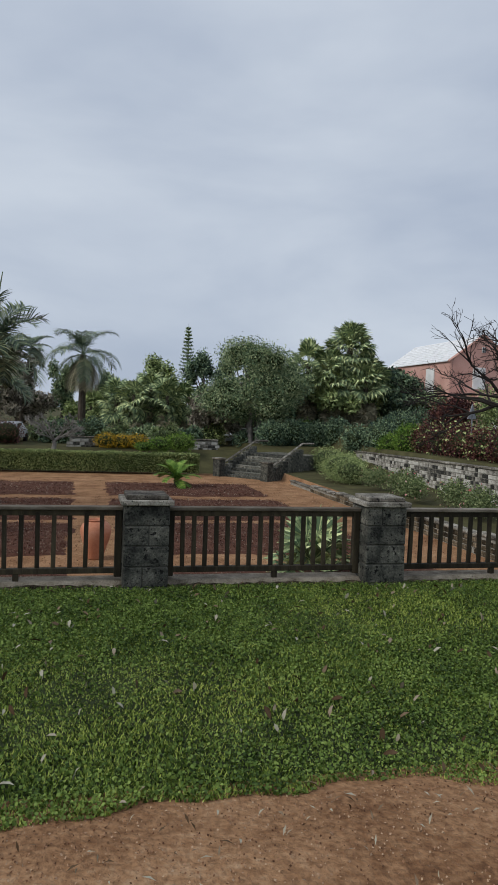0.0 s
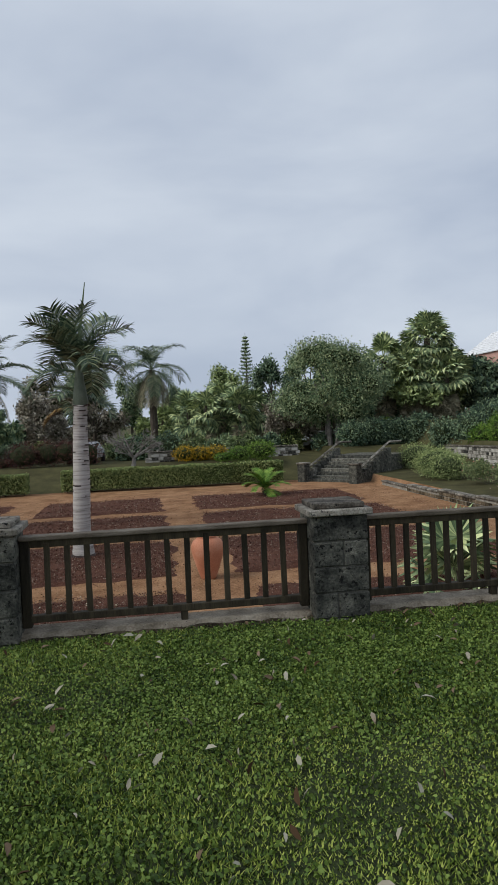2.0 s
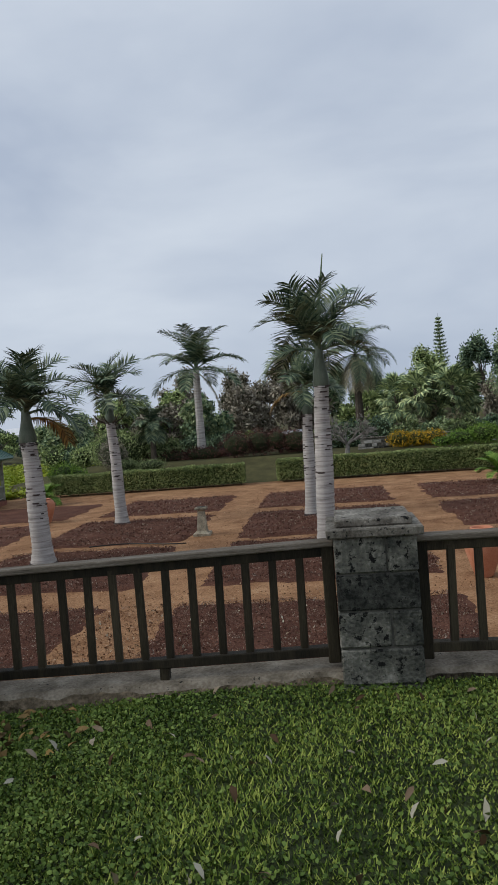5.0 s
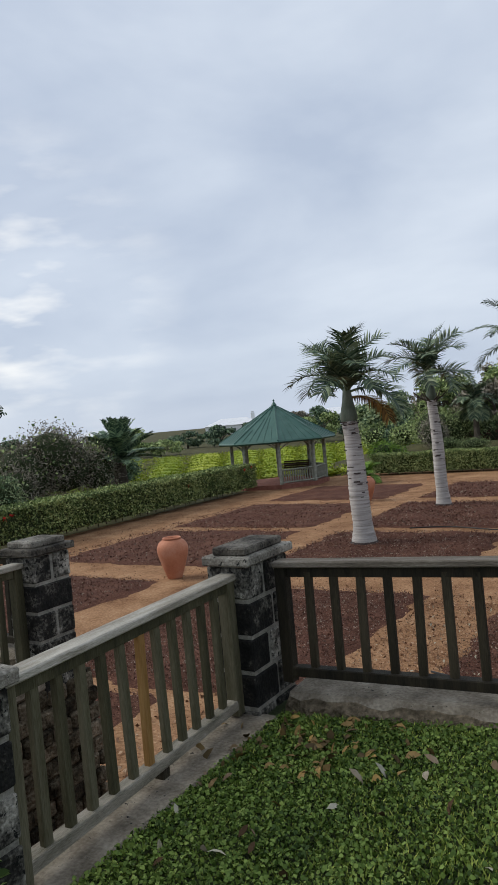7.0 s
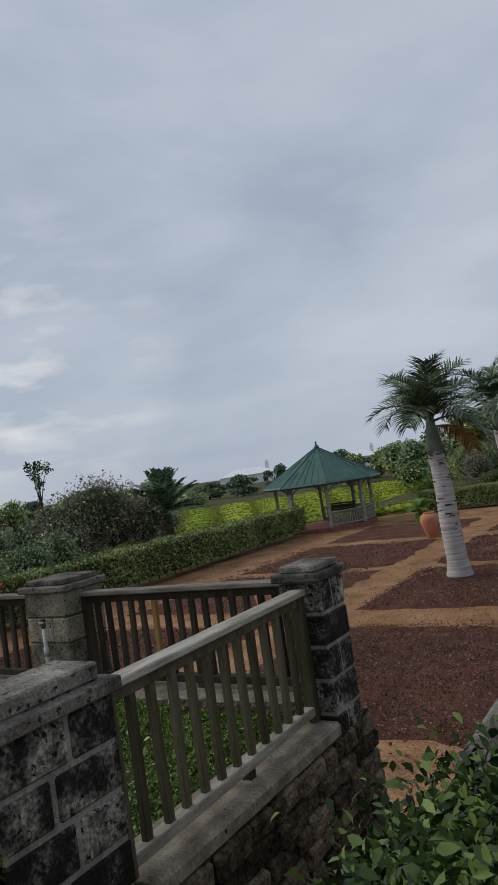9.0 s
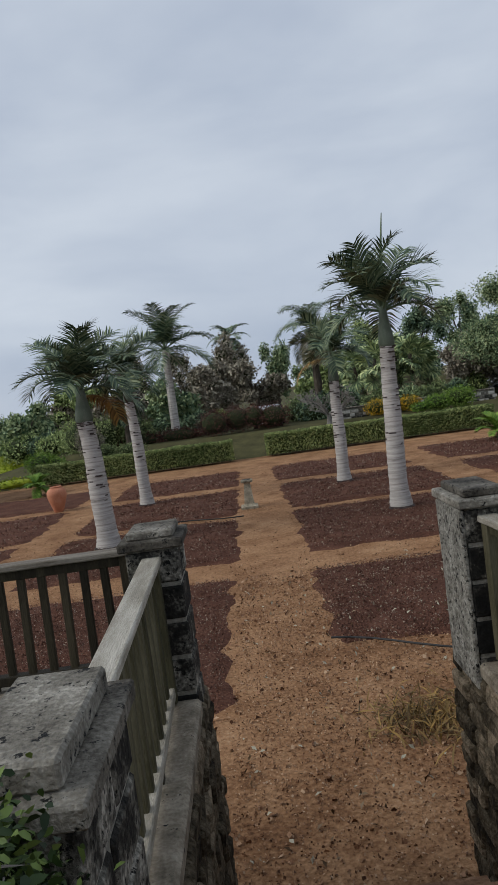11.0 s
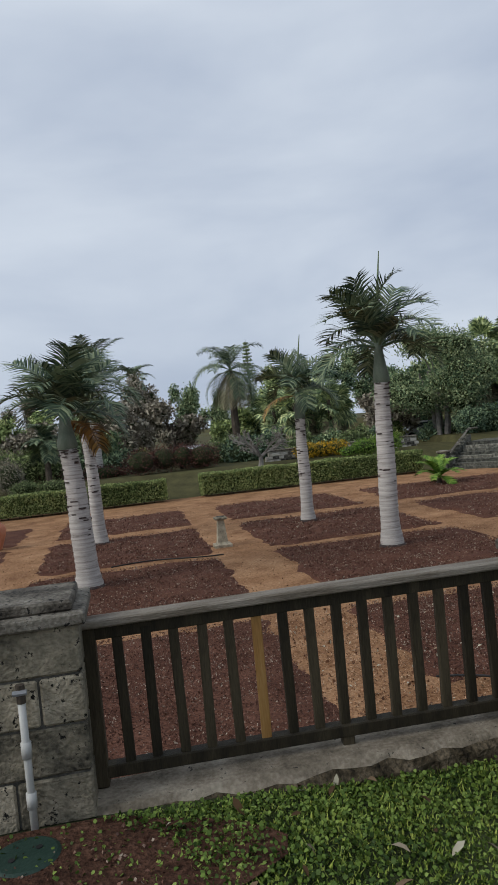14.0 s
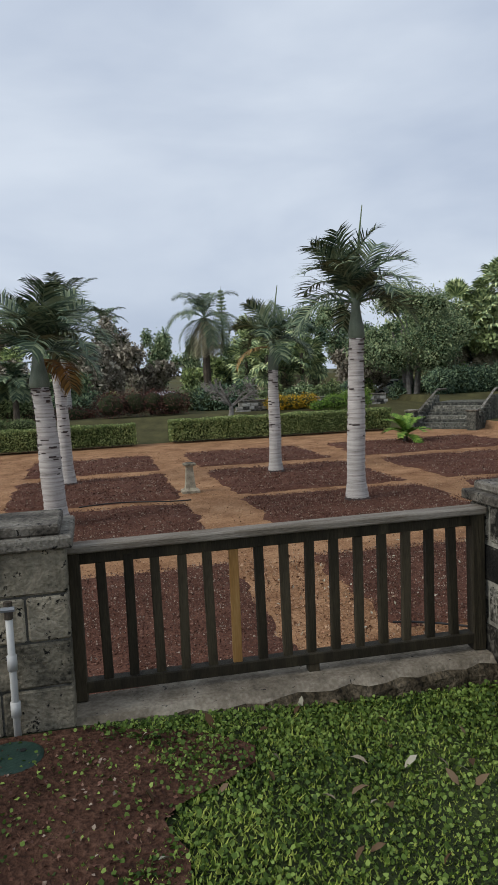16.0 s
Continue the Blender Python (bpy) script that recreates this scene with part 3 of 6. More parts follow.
def build_ground():
    xs = [-900, -500, -300, -200, -140, -100, -80, -60] + list(range(-50, -16, 2)) + [v * 0.5 for v in range(-32, -11)] + [-5.3, -4.84, -4.825, -4.4, -4, -3.6, -3.2, -3.005, -2.99, -2.7]
    xs += [v * 0.5 for v in range(-5, 30)] + [13.25, 13.45, 15, 16, 17, 18, 18.7, 19, 19.5, 20, 20.5, 21, 23, 26, 30, 35, 40, 50, 60, 80, 100, 140, 200, 300, 500, 900]
    ys = [-900, -500, -300, -150, -80, -50, -30, -20, -15, -12] + [-10 + 0.4 * i for i in range(18)] + [-4.01, -3.99] + [-2.63, -2.61, -2.2, -1.7, -1.2, -0.6, 0, 0.34, 0.36, 0.8]
    ys += [1.5 + i for i in range(34)] + [38, 42, 46, 50, 55, 60, 70, 80, 100, 130, 160, 200, 300, 500, 900]
    xs, ys = sorted(set(xs)), sorted(set(ys))
    g = Geo()
    vs = [(x, y, ground_z(x, y) + (0.012 * noise.noise((x * 1.3, y * 1.3, 0)) if abs(x) < 60 and abs(y) < 60 else 0)) for y in ys for x in xs]
    n = len(xs)
    g.add(vs, [])
    for j in range(len(ys) - 1):
        for i in range(n - 1):
            cx, cy = (xs[i] + xs[i + 1]) / 2, (ys[j] + ys[j + 1]) / 2
            g.f.append((j * n + i, j * n + i + 1, (j + 1) * n + i + 1, (j + 1) * n + i))
            garden = cy > 0.35 and -19.5 < cx < 19 and cy < 35.5
            stair = NOTCH[0] - 0.1 < cx < NOTCH[1] + 0.1 and -4.1 < cy < 0.4
            back = cy < -4.0
            far_ = cy > 35.0 or cx > 13.4 or cx < -20.6
            g.k.append(2 if cy > 0.35 and far_ else 1 if garden or stair or back else 0)
    ob = g.done("ground", [M["turf"], M["dirt"], M["scrub"]], smooth=True)
    tagged(ob, "lawn terrace and sunken orange dirt garden floor", "ground", kind="structure")


build_ground()


# ---------------- pillars, rails, stairs ----------------
def pillar(depth=0.48, wx=0.48, mortar="mortar_dark", over=0.08, name="fence_pillar", height=0.90, label="square limestone fence pillar with a two-step cap", dark=False, slab=(0.055, 0.05), face="", inset=0.03):
    """Stone pillar about its own middle, base at z 0."""
    p = empty(name)
    rng = random.Random(int(depth * 1000) + dark)
    core = Geo().box((0, 0, height / 2 - 0.12), (wx - 0.022, depth - 0.022, height + 0.22))
    core.done("core", M[mortar], p, "lime mortar between the stones")
    courses = 5
    gap = 0.026 if dark else 0.010
    h = (height + 0.2) / courses
    for c in range(courses):
        z = -0.2 + h * (c + 0.5)
        cuts = sorted([rng.uniform(0.35, 0.65)]) if depth < 0.49 else [(0.42, 0.56)[c % 2] + rng.uniform(-0.03, 0.03)]
        edges = [0, *cuts, 1]
        for a, b in zip(edges, edges[1:]):
            if depth < 0.49 and c % 2:
                lo, hi = a * wx + (gap / 2 if a else 0), b * wx - (gap / 2 if b < 1 else 0)
                sx, sy = hi - lo, depth + rng.uniform(-0.004, 0.006)
                cx, cy = -wx / 2 + (lo + hi) / 2, 0
            else:
                lo, hi = a * depth + (gap / 2 if a else 0), b * depth - (gap / 2 if b < 1 else 0)
                sx, sy = wx + rng.uniform(-0.004, 0.006), hi - lo
                cx, cy = 0, -depth / 2 + (lo + hi) / 2
            m = Euler((0, 0, rng.uniform(-0.008, 0.008))).to_matrix()
            Geo().box((cx, cy, z), (sx, sy, h - gap), 0.010, m).done("stone", M[face or ("stone_dark" if dark else "stone")], p)
    Geo().box((0, 0, height + slab[0] / 2), (wx + over, depth + over, slab[0]), 0.008).done("cap_slab", M["cap"], p, "grey weathered cap slab")
    Geo().box((0, 0, height + slab[0] + slab[1] / 2), (wx - inset, depth - inset, slab[1]), 0.01).done("cap_top", M["cap"], p, "raised top slab of the cap")
    return tagged(p, label, "pillar", "fence pillars")


PY = 0.27
PYL = {-4.83: 0.30, -7.52: 0.40}
FENCE = [(11.2, 0.0), (8.4, 0.0), (5.61, 0.0), (2.88, 0.0), (-0.03, 0.0), (-2.94, -0.09)]
LEFT = [(-4.83, -0.09), (-7.52, -0.12), (-10.36, -0.07), (-13.2, -0.05), (-16.05, -0.03), (-18.9, -0.01)]
first = pillar()
first.matrix_basis = pose(FENCE[0][0], PY, FENCE[0][1])
pale = pillar(face="stone_beige", label="square beige limestone fence pillar with black stains")
pale.matrix_basis = pose(-21.7, PY, 0.05)
for i, (x, z) in enumerate((FENCE + LEFT)[1:]):
    if i in (4, 5):
        continue
    if x == -7.52:
        wide = pillar(0.46, 0.505, face="stone_beige", label="wide beige limestone fence pillar carrying a standpipe")
        wide.matrix_basis = pose(x, PYL[x], z)
        continue
    copy_thing(first if i < 5 else pale, pose(x, PYL.get(x, PY), z, 0, 0, 90 * (i % 4)))
corner = pillar(0.37, 0.31, "mortar", 0.07, dark=True, label="narrow corner pillar of black and white stained limestone")
corner.matrix_basis = pose(-4.905, 0.245, -0.115)
pitted = pillar(0.50, 0.27, "mortar", 0.07, dark=True, label="narrow corner pillar, black-stained with one pale pitted face")
Geo().box((-0.146, 0, 0.355), (0.03, 0.495, 1.07), 0.008).done("pale_facing", M["stone_pale"], pitted, "pale pitted limestone face")
pitted.matrix_basis = pose(-2.955, 0.255, -0.115)
block = pillar(0.62, 0.33, "mortar", 0.07, "stair_pier", 0.81, "low black-stained limestone pier at the stair head", True, (0.06, 0.075), inset=0.06)
block.matrix_basis = pose(-2.92, -2.13, -0.07)
copy_thing(block, pose(-4.915, -2.23, -0.085, 0, 0, 180))


def rail_panel(a, b, count, new_one=None, foot=0.42, rail="wood_rail", low=0.0):
    """A timber balustrade between two points (x, y, z at its foot)."""
    A, B = Vector(a), Vector(b)
    d = B - A
    length = d.length
    flat = Vector((d.x, d.y, 0)).normalized()
    turn = Matrix(((flat.x, -flat.y, 0), (flat.y, flat.x, 0), (0, 0, 1)))
    tilt = math.atan2(d.z, Vector((d.x, d.y)).length)
    rot = turn @ Euler((0, -tilt, 0)).to_matrix()
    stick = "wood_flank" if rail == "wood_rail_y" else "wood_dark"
    p = empty("timber_railing", A.x, A.y, A.z)
    rng = random.Random(int(a[0] * 100) + int(b[1] * 10))

    def at(s, z):
        return d * s + Vector((0, 0, z))

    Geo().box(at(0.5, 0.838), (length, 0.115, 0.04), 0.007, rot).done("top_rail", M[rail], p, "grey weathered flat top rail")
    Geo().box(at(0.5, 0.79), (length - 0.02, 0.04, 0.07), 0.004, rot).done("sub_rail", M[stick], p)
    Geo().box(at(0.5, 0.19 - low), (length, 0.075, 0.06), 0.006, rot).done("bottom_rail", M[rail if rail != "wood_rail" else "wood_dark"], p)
    for s in (0.035 / length * 1.2, 1 - 0.035 / length * 1.2):
        Geo().box(at(s, 0.48 - low / 2), (0.075, 0.08, 0.72 + low), 0.006, turn).done("end_post", M[stick], p)
    bal = [Geo().box((0, 0, 0), (0.048, 0.036, 0.60 + low), 0.004, turn).mesh("baluster", M[stick]), Geo().box((0, 0, 0), (0.048, 0.036, 0.60 + low), 0.004, turn).mesh("baluster", M["wood_new"])]
    for i in range(count):
        ob = new("baluster", bal[1 if i == new_one else 0])
        ob.parent = p
        s = 0.05 / length + (i + 1) * (1 - 0.1 / length) / (count + 1)
        ob.matrix_basis = Matrix.Translation(at(s, 0.49 - low / 2)) @ pose(0, 0, 0, rng.uniform(-1, 1), rng.uniform(-0.9, 0.9), rng.uniform(-4, 4))
        if i == new_one:
            tagged(ob, "newer yellow pine baluster")
    Geo().box(at(foot, 0.115 - low), (0.06, 0.06, 0.11), 0.005, turn).done("foot_block", M["wood_dark"], p)
    return tagged(p, "weathered timber railing with upright balusters between stone pillars", "railing", "terrace railings")


for (x1, z1), (x0, z0), count_ in zip(FENCE, FENCE[1:], (16, 16, 16, 13, 13)):
    rail_panel((x0 + (0.17 if x0 < -2.9 else 0.24), PY, z0), (x1 - 0.24, PY, z1), count_, None, 0.55, low=0.025)
for (x1, z1), (x0, z0) in zip(LEFT, LEFT[1:]):
    rail_panel((x0 + 0.23, PYL.get(x0, PY), z0), (x1 - 0.23, PYL.get(x1, PY), z1), 15, 5 if x1 > -6 else None, 0.56, low=0.06)
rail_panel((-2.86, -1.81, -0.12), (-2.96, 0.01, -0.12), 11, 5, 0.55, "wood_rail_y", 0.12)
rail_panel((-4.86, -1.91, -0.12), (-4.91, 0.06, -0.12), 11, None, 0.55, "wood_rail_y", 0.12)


def kerb(x0, x1, z0, z1, h=0.10):
    """Coping under a railing, with an uneven front edge, on a rubble foot."""
    g = Geo()
    n = max(2, int((x1 - x0) / 0.09))
    rng = random.Random(int(x0 * 10))
    ring = [(0.085, -0.2), (0.12, h * 0.35 - 0.03), (0.165, h - 0.035), (0.20, h), (0.44, h + 0.005), (0.46, h - 0.03), (0.46, -2.0)]
    vs = []
    for i in range(n + 1):
        u = i / n
        for j, (y, z) in enumerate(ring):
            wob = rng.uniform(-0.022, 0.022) if j < 3 else rng.uniform(-0.008, 0.008) if j == 3 else 0
            vs.append((x0 + (x1 - x0) * u, y + wob, z + z0 + (z1 - z0) * u + wob * 0.5))
    m = len(ring)
    fs = [(i * m + j, (i + 1) * m + j, (i + 1) * m + j + 1, i * m + j + 1) for i in range(n) for j in range(m - 1)]
    fs += [tuple(range(m)), tuple(n * m + j for j in range(m))[::-1]]
    g.add(vs, fs)
    g.k = [1 if f[0] % m < 2 and len(f) == 4 else 0 for f in g.f]
    ob = g.done("curb", [M["concrete"], M["stone_brown"]])
    return tagged(ob, "worn concrete coping under the railing", "curb", kind="structure")


for (x1, z1), (x0, z0) in zip(FENCE, FENCE[1:]):
    kerb(x0 + 0.235, x1 - 0.235, z0, z1, 0.06)
for (x1, z1), (x0, z0) in zip(LEFT, LEFT[1:]):
    kerb(x0 + 0.235, x1 - 0.235, z0, z1, 0.055)


def flank(x):
    """Stair side wall: rubble below a concrete coping."""
    w = empty("stair_wall", x, -0.95, -0.15)
    Geo().box((0, 0.0, -0.92), (0.30, 3.0, 1.7)).done("core", M["stone_brown"], w)
    side = 1 if x < -4 else -1
    rng = random.Random(3 + side)
    for c in range(13):
        y = -1.55
        while y < 1.5:
            ln = min(rng.uniform(0.12, 0.34), 1.56 - y)
            Geo().box((side * (0.15 + rng.uniform(-0.012, 0.02)), y + ln / 2, -0.15 - 0.135 * c + rng.uniform(-0.012, 0.012)), (0.07, ln - rng.uniform(0.0, 0.02), 0.135 * rng.uniform(0.86, 1.03)), 0.018, Euler((rng.uniform(-0.07, 0.07), rng.uniform(-0.12, 0.12), rng.uniform(-0.08, 0.08))).to_matrix()).done("rubble_stone", M["stone_brown"], w)
            y += ln
    Geo().box((-side * 0.02, 0.08, -0.03), (0.39, 1.88, 0.10), 0.02).done("coping", M["concrete"], w, "pale concrete coping")
    return tagged(w, "rubble stone wall flanking the garden stairs", "wall", kind="structure")


flank(-2.92)
flank(-4.91)
steps = empty("stairs", -3.92, -2.6, -0.12)
STEP_N = 10
for i in range(STEP_N):
    z = -0.02 - 0.168 * i
    Geo().box((0, 0.29 * i + 0.15, z - 0.25), (1.74, 0.36, 0.5), 0.02).done("step", M["rust"], steps)
tagged(steps, "worn orange-brown stone steps down to the sunken garden", "stairs", kind="structure")


# ---------------- garden beds ----------------
def bed(x0, x1, y0, y1, seed):
    """A slightly raised, crumbly soil bed with a ragged outline."""
    rng = random.Random(seed)
    nx, ny = max(3, int((x1 - x0) / 0.28)), max(3, int((y1 - y0) / 0.28))
    vs = []
    for j in range(ny + 1):
        for i in range(nx + 1):
            u, v = i / nx, j / ny
            x, y = x0 + (x1 - x0) * u, y0 + (y1 - y0) * v
            edge = min(u * (x1 - x0), (1 - u) * (x1 - x0), v * (y1 - y0), (1 - v) * (y1 - y0))
            jit = 0.34 if edge < 0.01 else 0.16 if edge < 0.3 else 0.0
            x += jit * noise.noise((x * 1.7, y * 1.7, seed))
            y += jit * noise.noise((x * 1.7, y * 1.7, seed + 9))
            lift = -0.03 if edge < 0.01 else 0.05 + 0.05 * noise.noise((x * 0.9, y * 0.9, 3)) + 0.03 * noise.noise((x * 3, y * 3, 5))
            vs.append((x, y, garden_z(x, y) + lift))
    m = nx + 1
    fs = [(j * m + i, j * m + i + 1, (j + 1) * m + i + 1, (j + 1) * m + i) for j in range(ny) for i in range(nx)]
    ob = Geo().add(vs, fs).done("soil_bed", M["mulch"], smooth=True)
    return tagged(ob, "bare red-brown soil bed between orange dirt paths", "soil bed", "garden beds", kind="structure")


COLS = [(-16.6, -10.9), (-9.75, -4.65), (-3.35, 2.05), (3.25, 10.6)]
ROWS_Y = [(10.65, 15.95), (16.45, 22.1), (23.15, 28.4)]
k = 0
for cx0, cx1 in COLS:
    for ry0, ry1 in ROWS_Y:
        bed(cx0, cx1, ry0, ry1, k)
        k += 1
bed(-3.5, 2.0, 4.9, 9.3, 40)
bed(-2.1, 2.0, 1.0, 4.85, 41)
bed(3.3, 11.0, 1.0, 9.3, 42)
bed(-9.7, -4.75, 3.6, 9.3, 43)
bed(-9.7, -6.4, 1.0, 3.5, 44)
bed(-17.0, -11.0, 1.5, 9.3, 45)


# ---------------- palms ----------------
def frond_mesh(name, length, arc0, arc1, leaf, pairs, mat, seed, droop=0.35, vee=0.5, width=0.032):
    """A feather frond along +x from the origin: rachis elevation goes from arc0 to arc1 degrees."""
    rng = np.random.default_rng(seed)
    steps_ = 14
    pts = [np.zeros(3)]
    for i in range(steps_):
        a = radians(arc0 + (arc1 - arc0) * (i / steps_) ** 1.3)
        pts.append(pts[-1] + np.array([math.cos(a), 0.02 * rng.normal(), math.sin(a)]) * length / steps_)
    g = Geo()
    g.tube(pts, [0.035 * (1 - 0.9 * i / steps_) + 0.004 for i in range(steps_ + 1)], 5)
    pts = np.array(pts)
    for i in range(pairs):
        u = 0.14 + 0.86 * (i + 0.5) / pairs
        f = u * steps_
        i0 = min(int(f), steps_ - 1)
        p = pts[i0] + (pts[i0 + 1] - pts[i0]) * (f - i0)
        t = pts[i0 + 1] - pts[i0]
        t /= np.linalg.norm(t)
        side0 = np.array([0, 1.0, 0])
        up = np.cross(t, side0)
        ln = leaf * (0.55 + 0.9 * math.sin(math.pi * min(1, u * 0.92 + 0.08)) * 0.6) * rng.uniform(0.85, 1.15)
        for sg in (-1, 1):
            d = t * (0.45 + 0.5 * u) + side0 * sg * 1.0 + up * (-vee * -1) * rng.uniform(0.1, 1.0)
            d /= np.linalg.norm(d)
            tip_d = d + np.array([0, 0, -droop - 0.25 * rng.random()])
            tip_d /= np.linalg.norm(tip_d)
            mid = p + d * ln * 0.5
            tip = mid + tip_d * ln * 0.55
            w = np.cross(d, up)
            w = w / (np.linalg.norm(w) + 1e-9) * width / 2
            g.add([p - w * 0.6, p + w * 0.6, mid + w, mid - w, tip], [(0, 1, 2, 3), (3, 2, 4)])
    return g.mesh(name, mat)


FRONDS = {}


def fronds(key, n=3, **kw):
    if key not in FRONDS:
        FRONDS[key] = [frond_mesh("frond", seed=11 * i + len(FRONDS), **kw) for i in range(n)]
    return FRONDS[key]


def ringed_trunk(h, r, bulge, lean=(0, 0), rings=26, seed=0):
    """Trunk with raised rings, swollen below."""
    g = Geo()
    rng = random.Random(seed)
    n = rings * 2
    pts, rad = [], []
    for i in range(n + 1):
        u = i / n
        rr = r * (1 + bulge * math.exp(-((u - 0.0) / 0.10) ** 2) + 0.10 * math.sin(math.pi * min(1, u * 1.15)) - 0.18 * u)
        rr *= 1.03 if i % 2 == 0 else 0.985
        pts.append((lean[0] * u * u + 0.012 * math.sin(u * 9 + seed), lean[1] * u * u, h * u))
        rad.append(rr * (1 + rng.uniform(-0.012, 0.012)))
    g.tube(pts, rad, 16)
    return g, Vector(pts[-1]), rad[-1]


def feather_palm(x, y, z, h, r, lean=(0, 0), shaft=0.95, frond_len=1.75, leaf=0.62, count=15, dry=2, spear=1.2, seed=0, scale=1.0, label="", scars=True, stubs=0):
    p = empty("palm_tree", x, y, z)
    rng = random.Random(seed)
    g, top, rt = ringed_trunk(h, r, 0.35, lean, 24, seed)
    g.done("trunk", M["trunk_grey"], p, "pale grey ringed trunk", smooth=True)
    if scars:
        for i in range(64):
            u = 1.0 - 0.62 * rng.random() ** 1.6
            a = rng.uniform(0, 6.28)
            rr = r * (1.04 - 0.14 * u)
            c = (lean[0] * u * u + rr * math.cos(a), lean[1] * u * u + rr * math.sin(a), h * u)
            Geo().box(c, (0.03, rng.uniform(0.07, 0.2), rng.uniform(0.015, 0.04)), 0.006, Euler((0, 0, a)).to_matrix()).done("leaf_scar", M["trunk_ring"], p)
    prof = [(rt * 0.98, 0), (rt * 1.12, 0.08 * shaft), (rt * 0.98, 0.3 * shaft), (rt * 0.68, 0.65 * shaft), (rt * 0.5, shaft), (0.02, shaft + 0.1)]
    Geo().lathe(prof, top, 14).done("crownshaft", M["shaft"], p, "smooth grey-green crownshaft", smooth=True)
    crown = top + Vector((0, 0, shaft * 0.95))
    kinds = [fronds(("f", frond_len, leaf, a), length=frond_len, arc0=a, arc1=b, leaf=leaf, pairs=34, mat=M["palm_leaf"], droop=0.24, vee=0.6, width=0.044) for a, b in ((84, 12), (60, -42), (34, -78))]
    for i in range(count):
        tier = i % 3
        ob = new("frond", kinds[tier][rng.randrange(3)])
        ob.parent = p
        ob.matrix_basis = Matrix.Translation(crown + Vector((0, 0, (1 - tier) * 0.05))) @ pose(0, 0, 0, 0, 0, i * 137.5 + rng.uniform(-14, 14)) @ pose(0, 0, 0, rng.uniform(-28, 28), rng.uniform(-15, 15), 0)
    dk = fronds(("d", frond_len, leaf), length=frond_len * 0.95, arc0=10, arc1=-80, leaf=leaf, pairs=28, mat=M["palm_dry"], droop=0.6, vee=0.1, width=0.05)
    for i in range(dry):
        ob = new("dry_frond", dk[i % 3])
        ob.parent = p
        tagged(ob, "yellowed drooping old frond")
        ob.matrix_basis = Matrix.Translation(crown - Vector((0, 0, 0.2))) @ pose(0, 0, 0, 0, 0, 20 + i * 70 + seed * 40)
    for i in range(stubs):
        a = i * 6.283 / max(1, stubs) + 0.4
        d = Vector((math.cos(a), math.sin(a), 0.0))
        Geo().tube([top + d * rt * 0.9, top + d * (rt + 0.22) + Vector((0, 0, 0.12)), top + d * (rt + 0.42) + Vector((0, 0, 0.34))], [0.04, 0.026, 0.012], 5).done("frond_stub", M["bark"], p, "bare stub of a fallen frond")
    if spear:
        Geo().tube([crown, crown + Vector((0.06, 0, spear * 0.7)), crown + Vector((0.26, 0.02, spear + 1.0))], [0.05, 0.045, 0.012], 6).done("spear_leaf", M["palm_leaf"], p, "unopened upright spear leaf")
    soil = Geo()
    soil.lathe([(r * 1.55, -0.05), (r * 1.5, 0.06), (r * 1.2, 0.10)], (0, 0, 0), 14)
    soil.done("root_collar", M["trunk_ring"], p, smooth=True)
    return tagged(p, label or "feather palm with a swollen ringed grey trunk in bare soil", "palm tree", "garden palms")


GZ = -1.83
feather_palm(-8.08, 14.0, GZ, 3.28, 0.25, (-0.15, 0.05), 0.85, 1.75, 0.62, 18, 1, 0.3, 1, label="stout feather palm with drooping fronds and one orange dead frond")
feather_palm(-8.0, 21.0, GZ, 3.7, 0.2, (-0.12, 0.0), 0.95, 1.75, 0.6, 15, 0, 0.0, 2, label="feather palm with bare frond stubs below its crownshaft", stubs=6)
feather_palm(-0.5, 14.15, GZ, 4.16, 0.225, (0.12, 0.0), 0.98, 1.9, 0.64, 19, 0, 1.4, 3, label="tallest garden feather palm with a long upright spear leaf")
feather_palm(-1.05, 20.35, GZ, 3.48, 0.2, (0.06, 0.1), 1.0, 1.6, 0.56, 15, 1, 0.9, 4)


